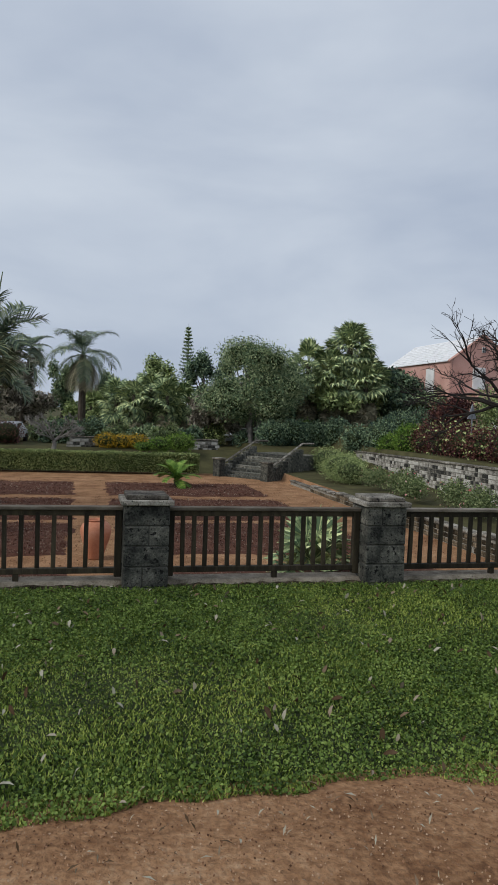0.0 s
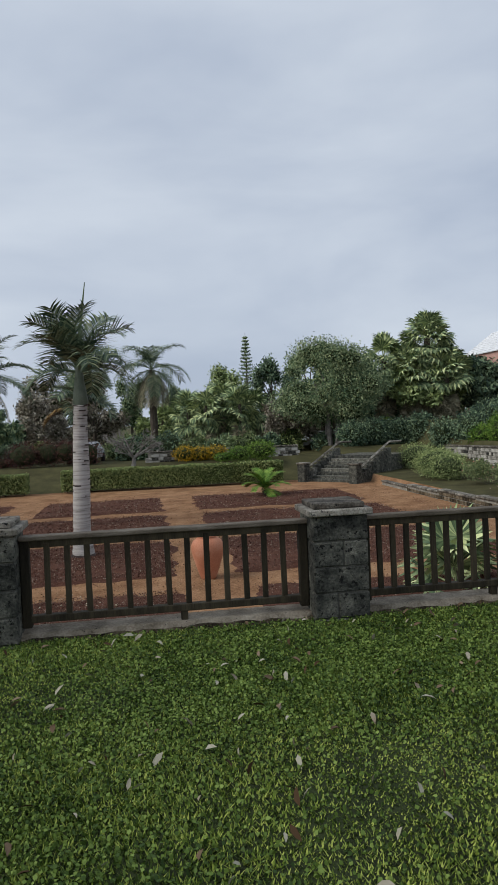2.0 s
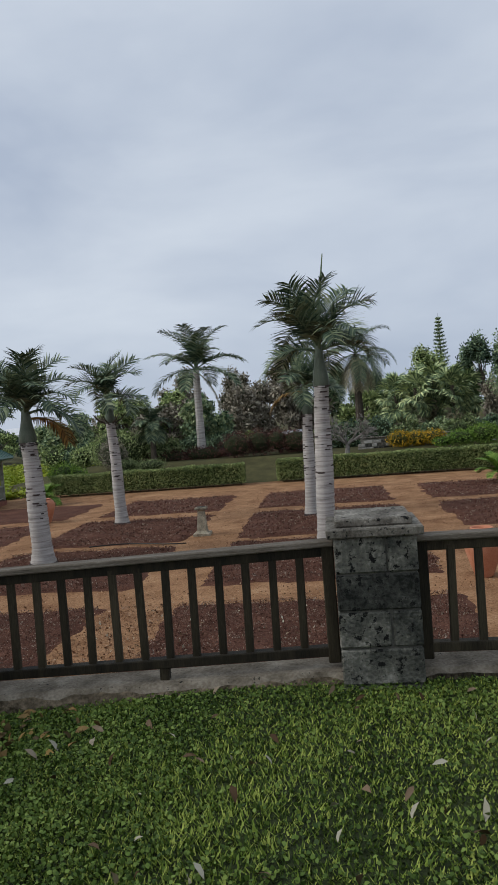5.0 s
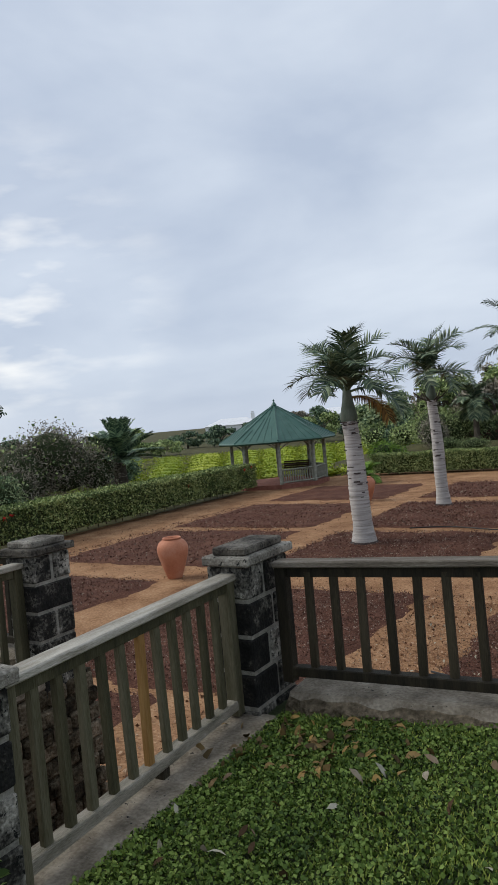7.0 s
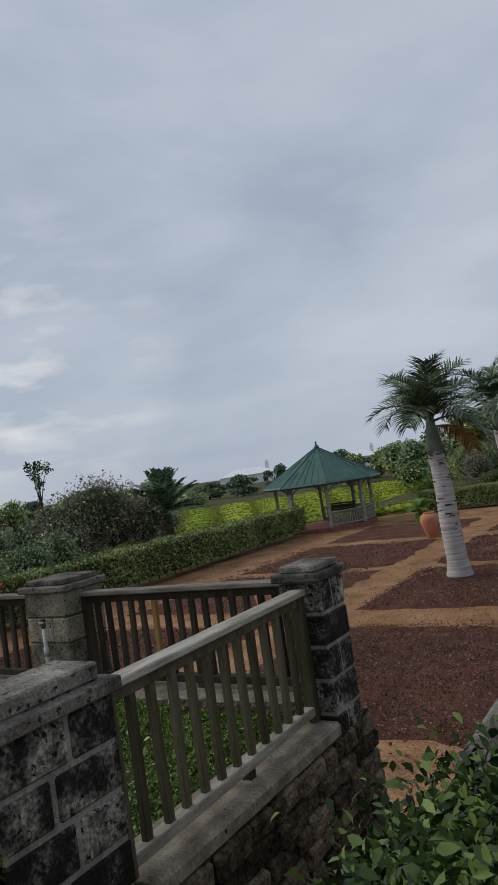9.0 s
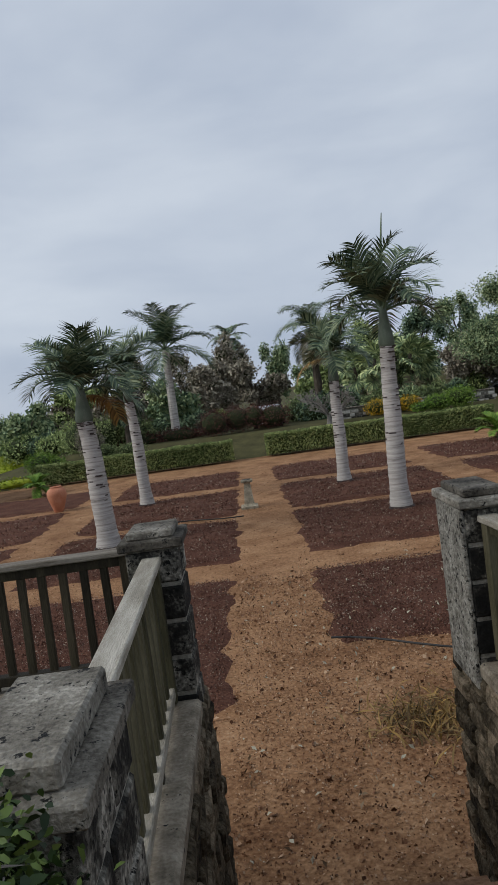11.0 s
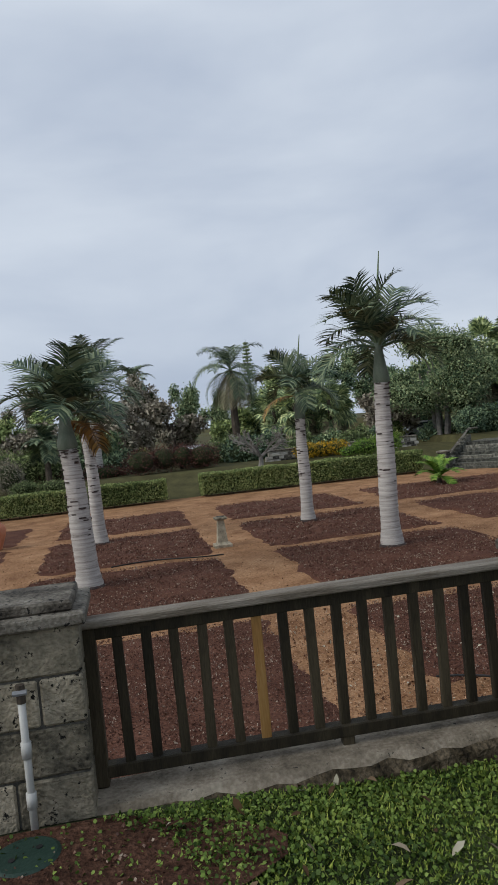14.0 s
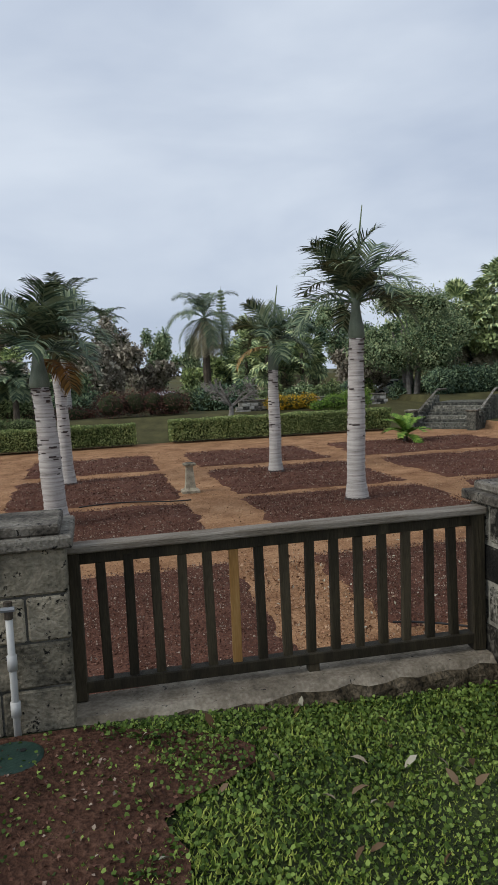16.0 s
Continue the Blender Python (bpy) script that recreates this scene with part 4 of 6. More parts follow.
# ---------------- hedges and shrubs ----------------
def leafy(name, clumps, n, size, mat, seed, label, category, group="", core=True, kind="", extra=(), shell=0.6, aspect=0.5, core_mat=None, lean=None, oval=False):
    """A plant made of leaf clumps round a filler core, by default coloured dark for the inner shade. extra: (material,
    number, size) flowers or odd leaves.
    """
    rng = np.random.default_rng(seed)
    base = np.array(clumps, float)
    bx, by, bz = base[:, 0].mean(), base[:, 1].mean(), (base[:, 2] - base[:, 5]).min()
    p = empty(name, bx, by, bz)
    base = base.copy()
    base[:, :3] -= (bx, by, bz)
    at, d = cloud_points(rng, base, n, shell)
    at[:, 2] = np.maximum(at[:, 2], 0.02)
    if oval:
        soup("foliage", leaf_ovals(rng, at, size, aspect, 0.8, d * 0.35 + np.array([0, 0, -0.25])), 6, mat, p)
        tw, td = cloud_points(rng, base, n // 60, 0.92)
        soup("bare_twig", leaf_quads(rng, np.maximum(tw, 0.05), size * 2.6, 0.06, 0.2, td * 0.6), 4, M["bark_pale"], p)
    else:
        soup("foliage", leaf_quads(rng, at, size, aspect, 0.4, d * 0.5 if lean is None else lean), 4, mat, p)
    # filler blobs; their default dark colour stands in for the inner shade
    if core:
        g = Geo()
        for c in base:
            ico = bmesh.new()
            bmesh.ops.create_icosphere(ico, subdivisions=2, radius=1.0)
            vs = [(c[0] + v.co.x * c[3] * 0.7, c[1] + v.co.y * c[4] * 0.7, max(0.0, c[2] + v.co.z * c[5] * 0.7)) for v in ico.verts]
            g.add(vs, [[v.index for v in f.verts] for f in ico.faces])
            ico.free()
        g.done("inner_mass", core_mat or M["core_shade"], p, "added filler inside the foliage, mostly coloured as its shade")
    for m2, n2, s2 in extra:
        at2, _ = cloud_points(rng, base, n2, 0.97)
        at2[:, 2] = np.maximum(at2[:, 2], 0.05)
        soup("blossom", leaf_quads(rng, at2, s2, 0.9, 0.5), 4, m2, p)
    return tagged(p, label, category, group, kind)


def hedge(x0, y0, x1, y1, z, width, height, n, size, seed, label, extra=(), mat="hedge", gaps=0.0):
    """A clipped hedge along a line, with leaves on all faces of a filler core coloured as shade."""
    rng = np.random.default_rng(seed)
    d = np.array([x1 - x0, y1 - y0])
    ln = float(np.hypot(*d))
    p = empty("clipped_hedge", x0, y0, z, math.degrees(math.atan2(d[1], d[0])))
    # solid filler, its dark colour the shade within the hedge
    g = Geo()
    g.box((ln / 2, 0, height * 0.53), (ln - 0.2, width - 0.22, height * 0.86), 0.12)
    g.done("inner_mass", M["core_shade"], p, "added filler inside the hedge, coloured as its shade")
    a = np.array([ln * height, ln * height, ln * width, width * height, width * height])
    face = rng.choice(5, n, p=a / a.sum())
    u, v, s = rng.random(n), rng.random(n), np.abs(rng.normal(0, 0.055, n))
    low = height * 0.10
    pts = np.zeros((n, 3))
    wob = lambda q: 0.06 * np.sin(q * 1.7 + seed) + 0.04 * np.sin(q * 4.1 + 2 * seed)
    for i in (0, 1):
        k_ = face == i
        pts[k_] = np.stack([u[k_] * ln, (width / 2 - s[k_] + wob(u[k_] * ln) * 0.6) * (1 if i else -1), low + v[k_] ** 0.85 * (height - low)], 1)
    k_ = face == 2
    pts[k_] = np.stack([u[k_] * ln, (v[k_] - 0.5) * width, height - s[k_] + wob(u[k_] * ln) * 0.5], 1)
    for i in (3, 4):
        k_ = face == i
        pts[k_] = np.stack([np.full(k_.sum(), 0.0 if i == 3 else ln) + (s[k_] if i == 3 else -s[k_]), (u[k_] - 0.5) * width, low + v[k_] * (height - low)], 1)
    pts += rng.normal(0, 0.025, pts.shape)
    soup("foliage", leaf_quads(rng, pts, size, 0.55, 0.4), 4, M[mat], p)
    tr = Geo()
    for i in range(int(ln / 0.5)):
        xx = 0.25 + i * 0.5 + rng.uniform(-0.1, 0.1)
        tr.tube([(xx, rng.uniform(-0.1, 0.1), -0.05), (xx + rng.uniform(-0.1, 0.1), rng.uniform(-0.1, 0.1), height * 0.35)], [0.025, 0.015], 5)
    tagged(tr.done("hedge_wood", M["bark"], p, "bare woody stems at the foot"), kind="stuff")
    for m2, n2, s2 in extra:
        q = np.stack([rng.random(n2) * ln, np.where(rng.random(n2) < 0.5, -1, 1) * (width / 2 + 0.01), height * rng.uniform(0.4, 0.98, n2)], 1)
        q = np.repeat(q, 5, 0) + rng.normal(0, 0.03, (n2 * 5, 3))
        soup("blossom", leaf_quads(rng, q, s2, 0.9, 0.5), 4, m2, p)
    return tagged(p, label, "hedge", "clipped hedges")


hedge(-15.5, 33.6, -5.0, 33.9, -1.83, 1.1, 1.12, 34000, 0.09, 1, "clipped green hedge along the far garden path")
hedge(-3.2, 34.0, 8.9, 33.8, -1.83, 1.1, 1.18, 40000, 0.09, 2, "long clipped green hedge closing the sunken garden")
hedge(-19.9, 0.0, -19.95, 27.3, -1.72, 1.2, 1.3, 60000, 0.10, 3, "clipped hibiscus hedge with a few red flowers", [(M["petal_red"], 16, 0.11)])


# ---------------- pots and sundial ----------------
def jar(x, y, z, s=1.0, seed=0):
    p = empty("terracotta_jar", x, y, z, seed * 50)
    prof = [(0.0, 0), (0.165, 0), (0.185, 0.03), (0.27, 0.28), (0.345, 0.52), (0.378, 0.68), (0.37, 0.78), (0.325, 0.87), (0.24, 0.935), (0.205, 0.95)]
    Geo().lathe([(r * s, h * s) for r, h in prof], n=36).done("body", M["terracotta"], p, smooth=True)
    rim = [(0.205, 0.95), (0.225, 0.96), (0.23, 0.975), (0.222, 0.99), (0.20, 0.992), (0.18, 0.97), (0.18, 0.80), (0.0, 0.78)]
    Geo().lathe([(r * s, h * s) for r, h in rim], n=36).done("rim", M["terracotta"], p, "rolled rim of the jar", smooth=True)
    return tagged(p, "tall empty terracotta jar standing on the dirt path", "jar", "terracotta jars")


jar(2.6, 10.4, garden_z(0, 10.2), 1.0, 0)
jar(-11.05, 9.6, garden_z(0, 9.6), 0.98, 1)
jar(-11.6, 22.8, -1.85, 0.98, 2)


def sundial(x, y, z):
    p = empty("sundial_pedestal", x, y, z)
    Geo().box((0, 0, 0.04), (0.52, 0.52, 0.12), 0.015).done("plinth", M["stone_beige"], p)
    g = Geo()
    a, b = 0.15, 0.095
    vs = [(sx * r, sy * r, h) for r, h in ((a + 0.03, 0.1), (a, 0.16), (b, 0.78), (b + 0.03, 0.82)) for sx, sy in ((-1, -1), (1, -1), (1, 1), (-1, 1))]
    g.add(vs, [(i * 4 + j, i * 4 + (j + 1) % 4, i * 4 + 4 + (j + 1) % 4, i * 4 + 4 + j) for i in range(3) for j in range(4)])
    g.done("shaft", M["stone_beige"], p, "tapered stone shaft")
    Geo().box((0, 0, 0.85), (0.36, 0.36, 0.07), 0.015).done("top_slab", M["stone_beige"], p)
    Geo().lathe([(0.0, 0.885), (0.13, 0.885), (0.13, 0.90), (0.0, 0.902)], n=24).done("dial", M["stone"], p)
    return tagged(p, "small tapered stone sundial pedestal at the path crossing", "sundial")


sundial(-4.4, 17.6, -1.86)


# ---------------- gazebo ----------------
def gazebo(x, y, z, r=3.15, eave=2.25, top=4.05):
    p = empty("gazebo", x, y, z, 8)
    ang = [radians(22.5 + 45 * i) for i in range(8)]
    Geo().add([(math.cos(a) * r * 0.93, math.sin(a) * r * 0.93, h) for h in (-0.3, 0.12) for a in ang], [tuple(range(8, 16))] + [(i, (i + 1) % 8, 8 + (i + 1) % 8, 8 + i) for i in range(8)]).done("floor_slab", M["paver"], p, "red brick floor")
    apex = (0, 0, top)
    for i in range(8):
        a, b = ang[i], ang[(i + 1) % 8]
        A, B = Vector((math.cos(a) * r * 1.1, math.sin(a) * r * 1.1, eave)), Vector((math.cos(b) * r * 1.1, math.sin(b) * r * 1.1, eave))
        g = Geo()
        dz = Vector((0, 0, -0.05))
        g.add([A, B, apex, A + dz, B + dz, Vector(apex) + dz], [(0, 1, 2), (3, 5, 4), (0, 3, 4, 1)])
        ob = g.done("roof_panel", M["green_roof"], p, "green sheet metal roof panel")
        for k_ in range(1, 6):
            u = k_ / 6
            base = A.lerp(B, u)
            f = min(u, 1 - u) * 2
            hi = base.lerp(Vector(apex), f * 0.97)
            Geo().tube([base + Vector((0, 0, 0.012)), hi + Vector((0, 0, 0.012))], [0.014, 0.014], 4).done("roof_seam", M["green_roof"], ob)
        Geo().tube([A, Vector(apex)], [0.045, 0.045], 6).done("hip_cap", M["green_roof"], p)
        Geo().tube([A + Vector((0, 0, -0.07)), B + Vector((0, 0, -0.07))], [0.07, 0.07], 4).done("fascia", M["green_roof"], p)
        C = Vector((math.cos(a) * r * 0.88, math.sin(a) * r * 0.88, 0))
        D = Vector((math.cos(b) * r * 0.88, math.sin(b) * r * 0.88, 0))
        Geo().box(C + Vector((0, 0, eave / 2 + 0.08)), (0.17, 0.17, eave - 0.1), 0.02, Euler((0, 0, a)).to_matrix()).done("post", M["paint_worn"], p, "worn pale painted post")
        for s in (-1, 1):
            t_ = Vector((-math.sin(a), math.cos(a), 0)) * s
            Geo().tube([C + Vector((0, 0, eave - 0.55)), C + t_ * 0.32 + Vector((0, 0, eave - 0.28)), C + t_ * 0.62 + Vector((0, 0, eave - 0.13))], [0.04, 0.04, 0.04], 4).done("bracket", M["paint_worn"], p)
        Geo().tube([C + Vector((0, 0, eave - 0.1)), D + Vector((0, 0, eave - 0.1))], [0.08, 0.08], 4).done("ring_beam", M["paint_worn"], p)
        if i not in (5, 2):
            rail = empty("balustrade")
            rail.parent = p
            Geo().tube([C + Vector((0, 0, 0.85)), D + Vector((0, 0, 0.85))], [0.045, 0.045], 4).done("hand_rail", M["paint_worn"], rail)
            Geo().tube([C + Vector((0, 0, 0.22)), D + Vector((0, 0, 0.22))], [0.04, 0.04], 4).done("foot_rail", M["paint_worn"], rail)
            bal = Geo().box((0, 0, 0), (0.045, 0.045, 0.6), 0.004).mesh("spindle", M["paint_worn"])
            for k_ in range(1, 14):
                ob2 = new("spindle", bal)
                ob2.parent = rail
                ob2.location = C.lerp(D, k_ / 14) + Vector((0, 0, 0.53))
    Geo().lathe([(0.0, 0.32), (0.06, 0.25), (0.03, 0.18), (0.10, 0.08), (0.16, -0.02)], apex, 10).done("finial", M["green_roof"], p, smooth=True)
    return tagged(p, "open eight-sided gazebo with a green metal roof", "gazebo")


gazebo(-19.6, 30.1, -1.75, 2.85, 2.4, 4.25)


def bench(x, y, z, rz):
    p = empty("garden_bench", x, y, z, rz)
    for k_ in range(4):
        Geo().box((0, -0.18 + 0.12 * k_, 0.44), (1.5, 0.10, 0.03), 0.005).done("seat_slat", M["red_tile"], p)
        Geo().box((0, 0.27 + 0.02 * k_, 0.58 + 0.11 * k_), (1.5, 0.03, 0.09), 0.005).done("back_slat", M["red_tile"], p)
    for sx in (-0.68, 0.68):
        for sy in (-0.18, 0.24):
            Geo().box((sx, sy, 0.22), (0.07, 0.07, 0.44), 0.006).done("leg", M["red_tile"], p)
        Geo().box((sx, 0.02, 0.64), (0.06, 0.5, 0.04), 0.006).done("armrest", M["red_tile"], p)
    return tagged(p, "dark slatted wooden bench inside the gazebo", "bench")


bench(-19.45, 31.6, -1.63, 8)


# ---------------- more plants ----------------
def rosette(x, y, z, name, trunk_h, trunk_r, frond_len, leaf, count, seed, label, spread=(80, -20), mat="palm_leaf", bark="bark", pairs=30, width=0.04, group="", category="palm", droop=0.3, arc=80, dry=0, trunk_mat=None, lean=0.0):
    """A palm or cycad: trunk and a rosette of feather fronds."""
    p = empty(name, x, y, z)
    rng = random.Random(seed)
    n = 8
    g = Geo()
    g.tube([(lean * (i / n) ** 2, 0, trunk_h * i / n - 0.05) for i in range(n + 1)], [trunk_r * (1.2 - 0.35 * i / n) * (1 + 0.06 * (i % 2)) for i in range(n + 1)], 10)
    g.done("trunk", M[trunk_mat or bark], p)
    key = ("r", frond_len, leaf, mat, arc)
    tiers = [fronds(key + (a,), n=2, length=frond_len, arc0=a, arc1=a - arc, leaf=leaf, pairs=pairs, mat=M[mat], droop=droop, vee=0.4, width=width) for a in (spread[0], (spread[0] + spread[1]) / 2, spread[1])]
    for i in range(count):
        ob = new("frond", tiers[i % 3][rng.randrange(2)])
        ob.parent = p
        ob.matrix_basis = Matrix.Translation((lean, 0, trunk_h)) @ pose(0, 0, 0, rng.uniform(-10, 10), rng.uniform(-8, 8), i * 137.5 + rng.uniform(-10, 10))
    if dry:
        dk = fronds(key + ("dry",), n=2, length=frond_len * 0.9, arc0=-50, arc1=-100, leaf=leaf * 0.8, pairs=20, mat=M["fan_dry"], droop=0.6, vee=0.0, width=width)
        for i in range(dry):
            ob = new("dead_frond", dk[i % 2])
            ob.parent = p
            ob.matrix_basis = Matrix.Translation((lean, 0, trunk_h - 0.1)) @ pose(0, 0, 0, 0, rng.uniform(-8, 8), i * 360 / dry + rng.uniform(-10, 10))
            tagged(ob, "dead brown frond hanging on the trunk")
    return tagged(p, label, category, group)


def fan_leaf_mesh(seed, r, stalk, mat, segs=26, fold=0.25):
    rng = np.random.default_rng(seed)
    g = Geo()
    g.tube([(0, 0, 0), (stalk * 0.5, 0, 0.04), (stalk, 0, 0)], [0.03, 0.022, 0.015], 4)
    for i in range(segs):
        a = radians(-125 + 250 * (i + 0.5) / segs)
        ln = r * (0.72 + 0.28 * math.cos(a / 2.2)) * rng.uniform(0.9, 1.1)
        d = np.array([math.cos(a), math.sin(a), fold * rng.uniform(-0.4, 0.6)])
        s = np.array([-math.sin(a), math.cos(a), 0.0]) * r * 0.075
        c = np.array([stalk, 0, 0])
        m = c + d * ln * 0.62
        tip = c + d * ln + np.array([0, 0, -0.35 * ln * rng.uniform(0.2, 1.2)]) - d * ln * 0.06
        g.add([c, m - s, m + s, tip], [(0, 1, 2), (1, 3, 2)])
    return g.mesh("fan_leaf", mat)


FANS = {}


def fan_palm(x, y, z, h, r, leaf_r, stalk, count, seed, label, skirt=0, trunks=1, category="fan palm", down=-75, green=None):
    p = empty("fan_palm", x, y, z)
    rng = random.Random(seed)
    key = (leaf_r, stalk)
    if key not in FANS:
        FANS[key] = ([fan_leaf_mesh(i, leaf_r, stalk, M["fan_leaf"]) for i in range(3)], [fan_leaf_mesh(9 + i, leaf_r * 0.95, stalk, M["fan_dry"]) for i in range(2)])
    for t_ in range(trunks):
        ox, oy, hh = (0, 0, h) if t_ == 0 else (rng.uniform(-1, 1) * r * 5, rng.uniform(-0.6, 0.6), h * rng.uniform(0.6, 0.8))
        Geo().tube([(ox, oy, -0.1), (ox + 0.05, oy, hh * 0.5), (ox, oy, hh)], [r * 1.2, r, r * 0.8], 9).done("trunk", M["bark"], p)
        for i in range(count if t_ == 0 else count // 2):
            u = i / count
            el = 80 + (down - 80) * u ** 0.8
            ob = new("fan_leaf", FANS[key][0][rng.randrange(3)])
            ob.parent = p
            ob.matrix_basis = Matrix.Translation((ox, oy, hh - 1.1 * u * leaf_r)) @ pose(0, 0, 0, 0, 0, i * 137.5 + t_ * 50) @ pose(0, 0, 0, rng.uniform(-45, 45), -el + rng.uniform(-24, 24), 0)
        for i in range(skirt):
            ob = new("dead_fan_leaf", FANS[key][1][i % 2])
            ob.parent = p
            ob.matrix_basis = Matrix.Translation((ox, oy, hh - 0.9 * leaf_r - hh * 0.35 * rng.random())) @ pose(0, 0, 0, 0, 0, i * 137.5) @ pose(0, 0, 0, rng.uniform(-20, 20), rng.uniform(70, 95), 0)
            tagged(ob, "dead grey-brown leaf of the hanging skirt")
    return tagged(p, label, category)


def branching(g, start, direction, length, radius, depth, rng, droop=0.0, split=3, curl=0.35, tips=None, shrink=0.68, min_r=0.004):
    """Adds a limb and its forks to g."""
    pts, d, p = [Vector(start)], Vector(direction).normalized(), Vector(start)
    for i in range(4):
        d = (d + Vector((rng.uniform(-curl, curl), rng.uniform(-curl, curl), rng.uniform(-curl, curl) - droop)) * 0.5).normalized()
        p = p + d * length / 4
        pts.append(p.copy())
    g.tube(pts, [max(min_r, radius * (1 - 0.14 * i)) for i in range(5)], 6 if radius > 0.03 else 4, cap=False)
    if tips is not None:
        tips.append(pts[-1])
        tips.append(pts[2])
    if depth <= 0:
        return
    for i in range(split):
        at = pts[rng.choice((2, 3, 4, 4))]
        nd = (d + Vector((rng.uniform(-1, 1), rng.uniform(-1, 1), rng.uniform(-0.6, 0.8))) * 0.75).normalized()
        branching(g, at, nd, length * shrink * rng.uniform(0.8, 1.15), max(min_r, radius * 0.58), depth - 1, rng, droop, split, curl, tips, shrink, min_r)


def bare_tree(x, y, z, h, r, seed, label, mat="twig", depth=5, limbs=5, trunk=0.35, droop=0.0, aim=None, split=3, min_r=0.004, shrink=0.68, limb_len=0.32):
    p = empty("bare_tree", x, y, z)
    rng = random.Random(seed)
    Geo().tube([(0, 0, -0.1), (0.03 * h, 0, h * trunk * 0.5), (0.02 * h, 0.02 * h, h * trunk)], [r * 1.25, r, r * 0.8], 9).done("trunk", M[mat], p)
    for i in range(limbs):
        g = Geo()
        a = i * 6.283 / limbs + rng.uniform(-0.3, 0.3)
        d = Vector((math.cos(a), math.sin(a), rng.uniform(0.5, 1.3)))
        if aim is not None:
            d = Vector(aim) + d * 0.55
        branching(g, (0.02 * h, 0.02 * h, h * trunk * rng.uniform(0.8, 1.0)), d, h * limb_len, r * 0.55, depth, rng, droop, split, 0.4, None, shrink, min_r)
        g.done("limb", M[mat], p, "leafless forked limb")
    return tagged(p, label, "tree")


def broad_tree(x, y, z, h, crown, n, size, mat, seed, label, trunk_r=0.18, trunks=1, clumps=22, bark="bark", trunk_h=0.4, category="tree", name="tree", core=0.5, lift=0.0):
    """Trunk with limbs and a crown of leaf clumps; crown = (rx, ry, rz) about its centre."""
    p = empty(name, x, y, z)
    rng = random.Random(seed)
    nr = np.random.default_rng(seed)
    cz = h - crown[2]
    cl = []
    for i in range(clumps):
        d = Vector((rng.gauss(0, 1), rng.gauss(0, 1), rng.gauss(0, 1))).normalized() * rng.uniform(0.55, 0.85)
        s = rng.uniform(0.28, 0.46)
        cl.append((d.x * crown[0], d.y * crown[1], cz + d.z * crown[2], crown[0] * s, crown[1] * s, crown[2] * s * 0.9))
    for t_ in range(trunks):
        a = 6.283 * t_ / trunks
        o = Vector((math.cos(a), math.sin(a), 0)) * (trunk_r * 2.2 if trunks > 1 else 0)
        tip = Vector((o.x * 3.5, o.y * 3.5, cz))
        Geo().tube([o - Vector((0, 0, 0.1)), o * 1.6 + Vector((0.05, 0.03, cz * 0.5)), tip], [trunk_r * 1.2, trunk_r * 0.85, trunk_r * 0.4], 8).done("trunk", M[bark], p)
    g = Geo()
    for c in cl[:10]:
        g.tube([(0, 0, cz * 0.65), (c[0] * 0.5, c[1] * 0.5, (cz * 0.8 + c[2]) / 2), c[:3]], [trunk_r * 0.45, trunk_r * 0.3, trunk_r * 0.12], 5, cap=False)
    g.done("limb", M[bark], p)
    at, d = cloud_points(nr, cl, n, 0.35)
    soup("crown", leaf_quads(nr, at, size, 0.5, 0.4, d * 0.4), 4, M[mat], p)
    # filler lumps inside the crown, coloured dark for the shade there
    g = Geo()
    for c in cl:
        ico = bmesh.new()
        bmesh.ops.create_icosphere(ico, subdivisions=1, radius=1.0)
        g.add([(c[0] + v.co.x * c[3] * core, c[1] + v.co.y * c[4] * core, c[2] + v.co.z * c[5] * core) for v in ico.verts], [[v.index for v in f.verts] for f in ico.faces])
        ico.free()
    g.done("inner_crown", M["core_shade"], p, "added filler inside the crown, coloured as its shade")
    return tagged(p, label, category)


# plants inside the sunken garden
rosette(6.75, 26.8, -1.85, "small_palm", 0.35, 0.11, 1.25, 0.30, 14, 5, "small bright green palm in the soil bed", (75, 0), "lime", droop=0.15, width=0.05, arc=75)
rosette(-14.2, 29.3, -1.85, "small_palm", 0.45, 0.14, 0.9, 0.3, 12, 6, "small green cycad beside the gazebo", (70, 0), "lime", width=0.04)
fan_palm(7.5, 8.0, garden_z(7.5, 8), 0.35, 0.09, 0.75, 0.65, 16, 7, "young green fan palm in the soil bed behind the railing", down=10)

# back hedge line and beyond
rosette(2.2, 54.0, -0.65, "queen_palm", 6.9, 0.28, 3.6, 1.05, 18, 8, "shaggy feather palm with a skirt of dead fronds", (70, -15), pairs=34, width=0.06, dry=12, droop=0.6, arc=95)
rosette(-8.5, 41.0, -0.65, "royal_palm", 5.7, 0.24, 3.5, 0.85, 20, 9, "tall royal palm with a pale lower trunk", (75, 5), pairs=36, width=0.07, trunk_mat="trunk_grey", droop=0.35, arc=70, dry=1)
rosette(-11.3, 39.5, -0.65, "small_palm", 2.5, 0.16, 1.5, 0.55, 18, 10, "blue-green palm behind the hedge", (75, -25), width=0.07)
rosette(-5.5, 95.0, 0.2, "coconut_palm", 9.5, 0.2, 3.4, 0.9, 14, 12, "distant wind-blown palm above the treetops", (60, -20), pairs=24, width=0.12, lean=0.8)
bare_tree(0.6, 36.6, -0.7, 2.2, 0.13, 13, "bare pale-barked frangipani behind the hedge", "bark_pale", 4, 7, 0.25, 0.0, None, 3, 0.012, 0.66, 0.42)
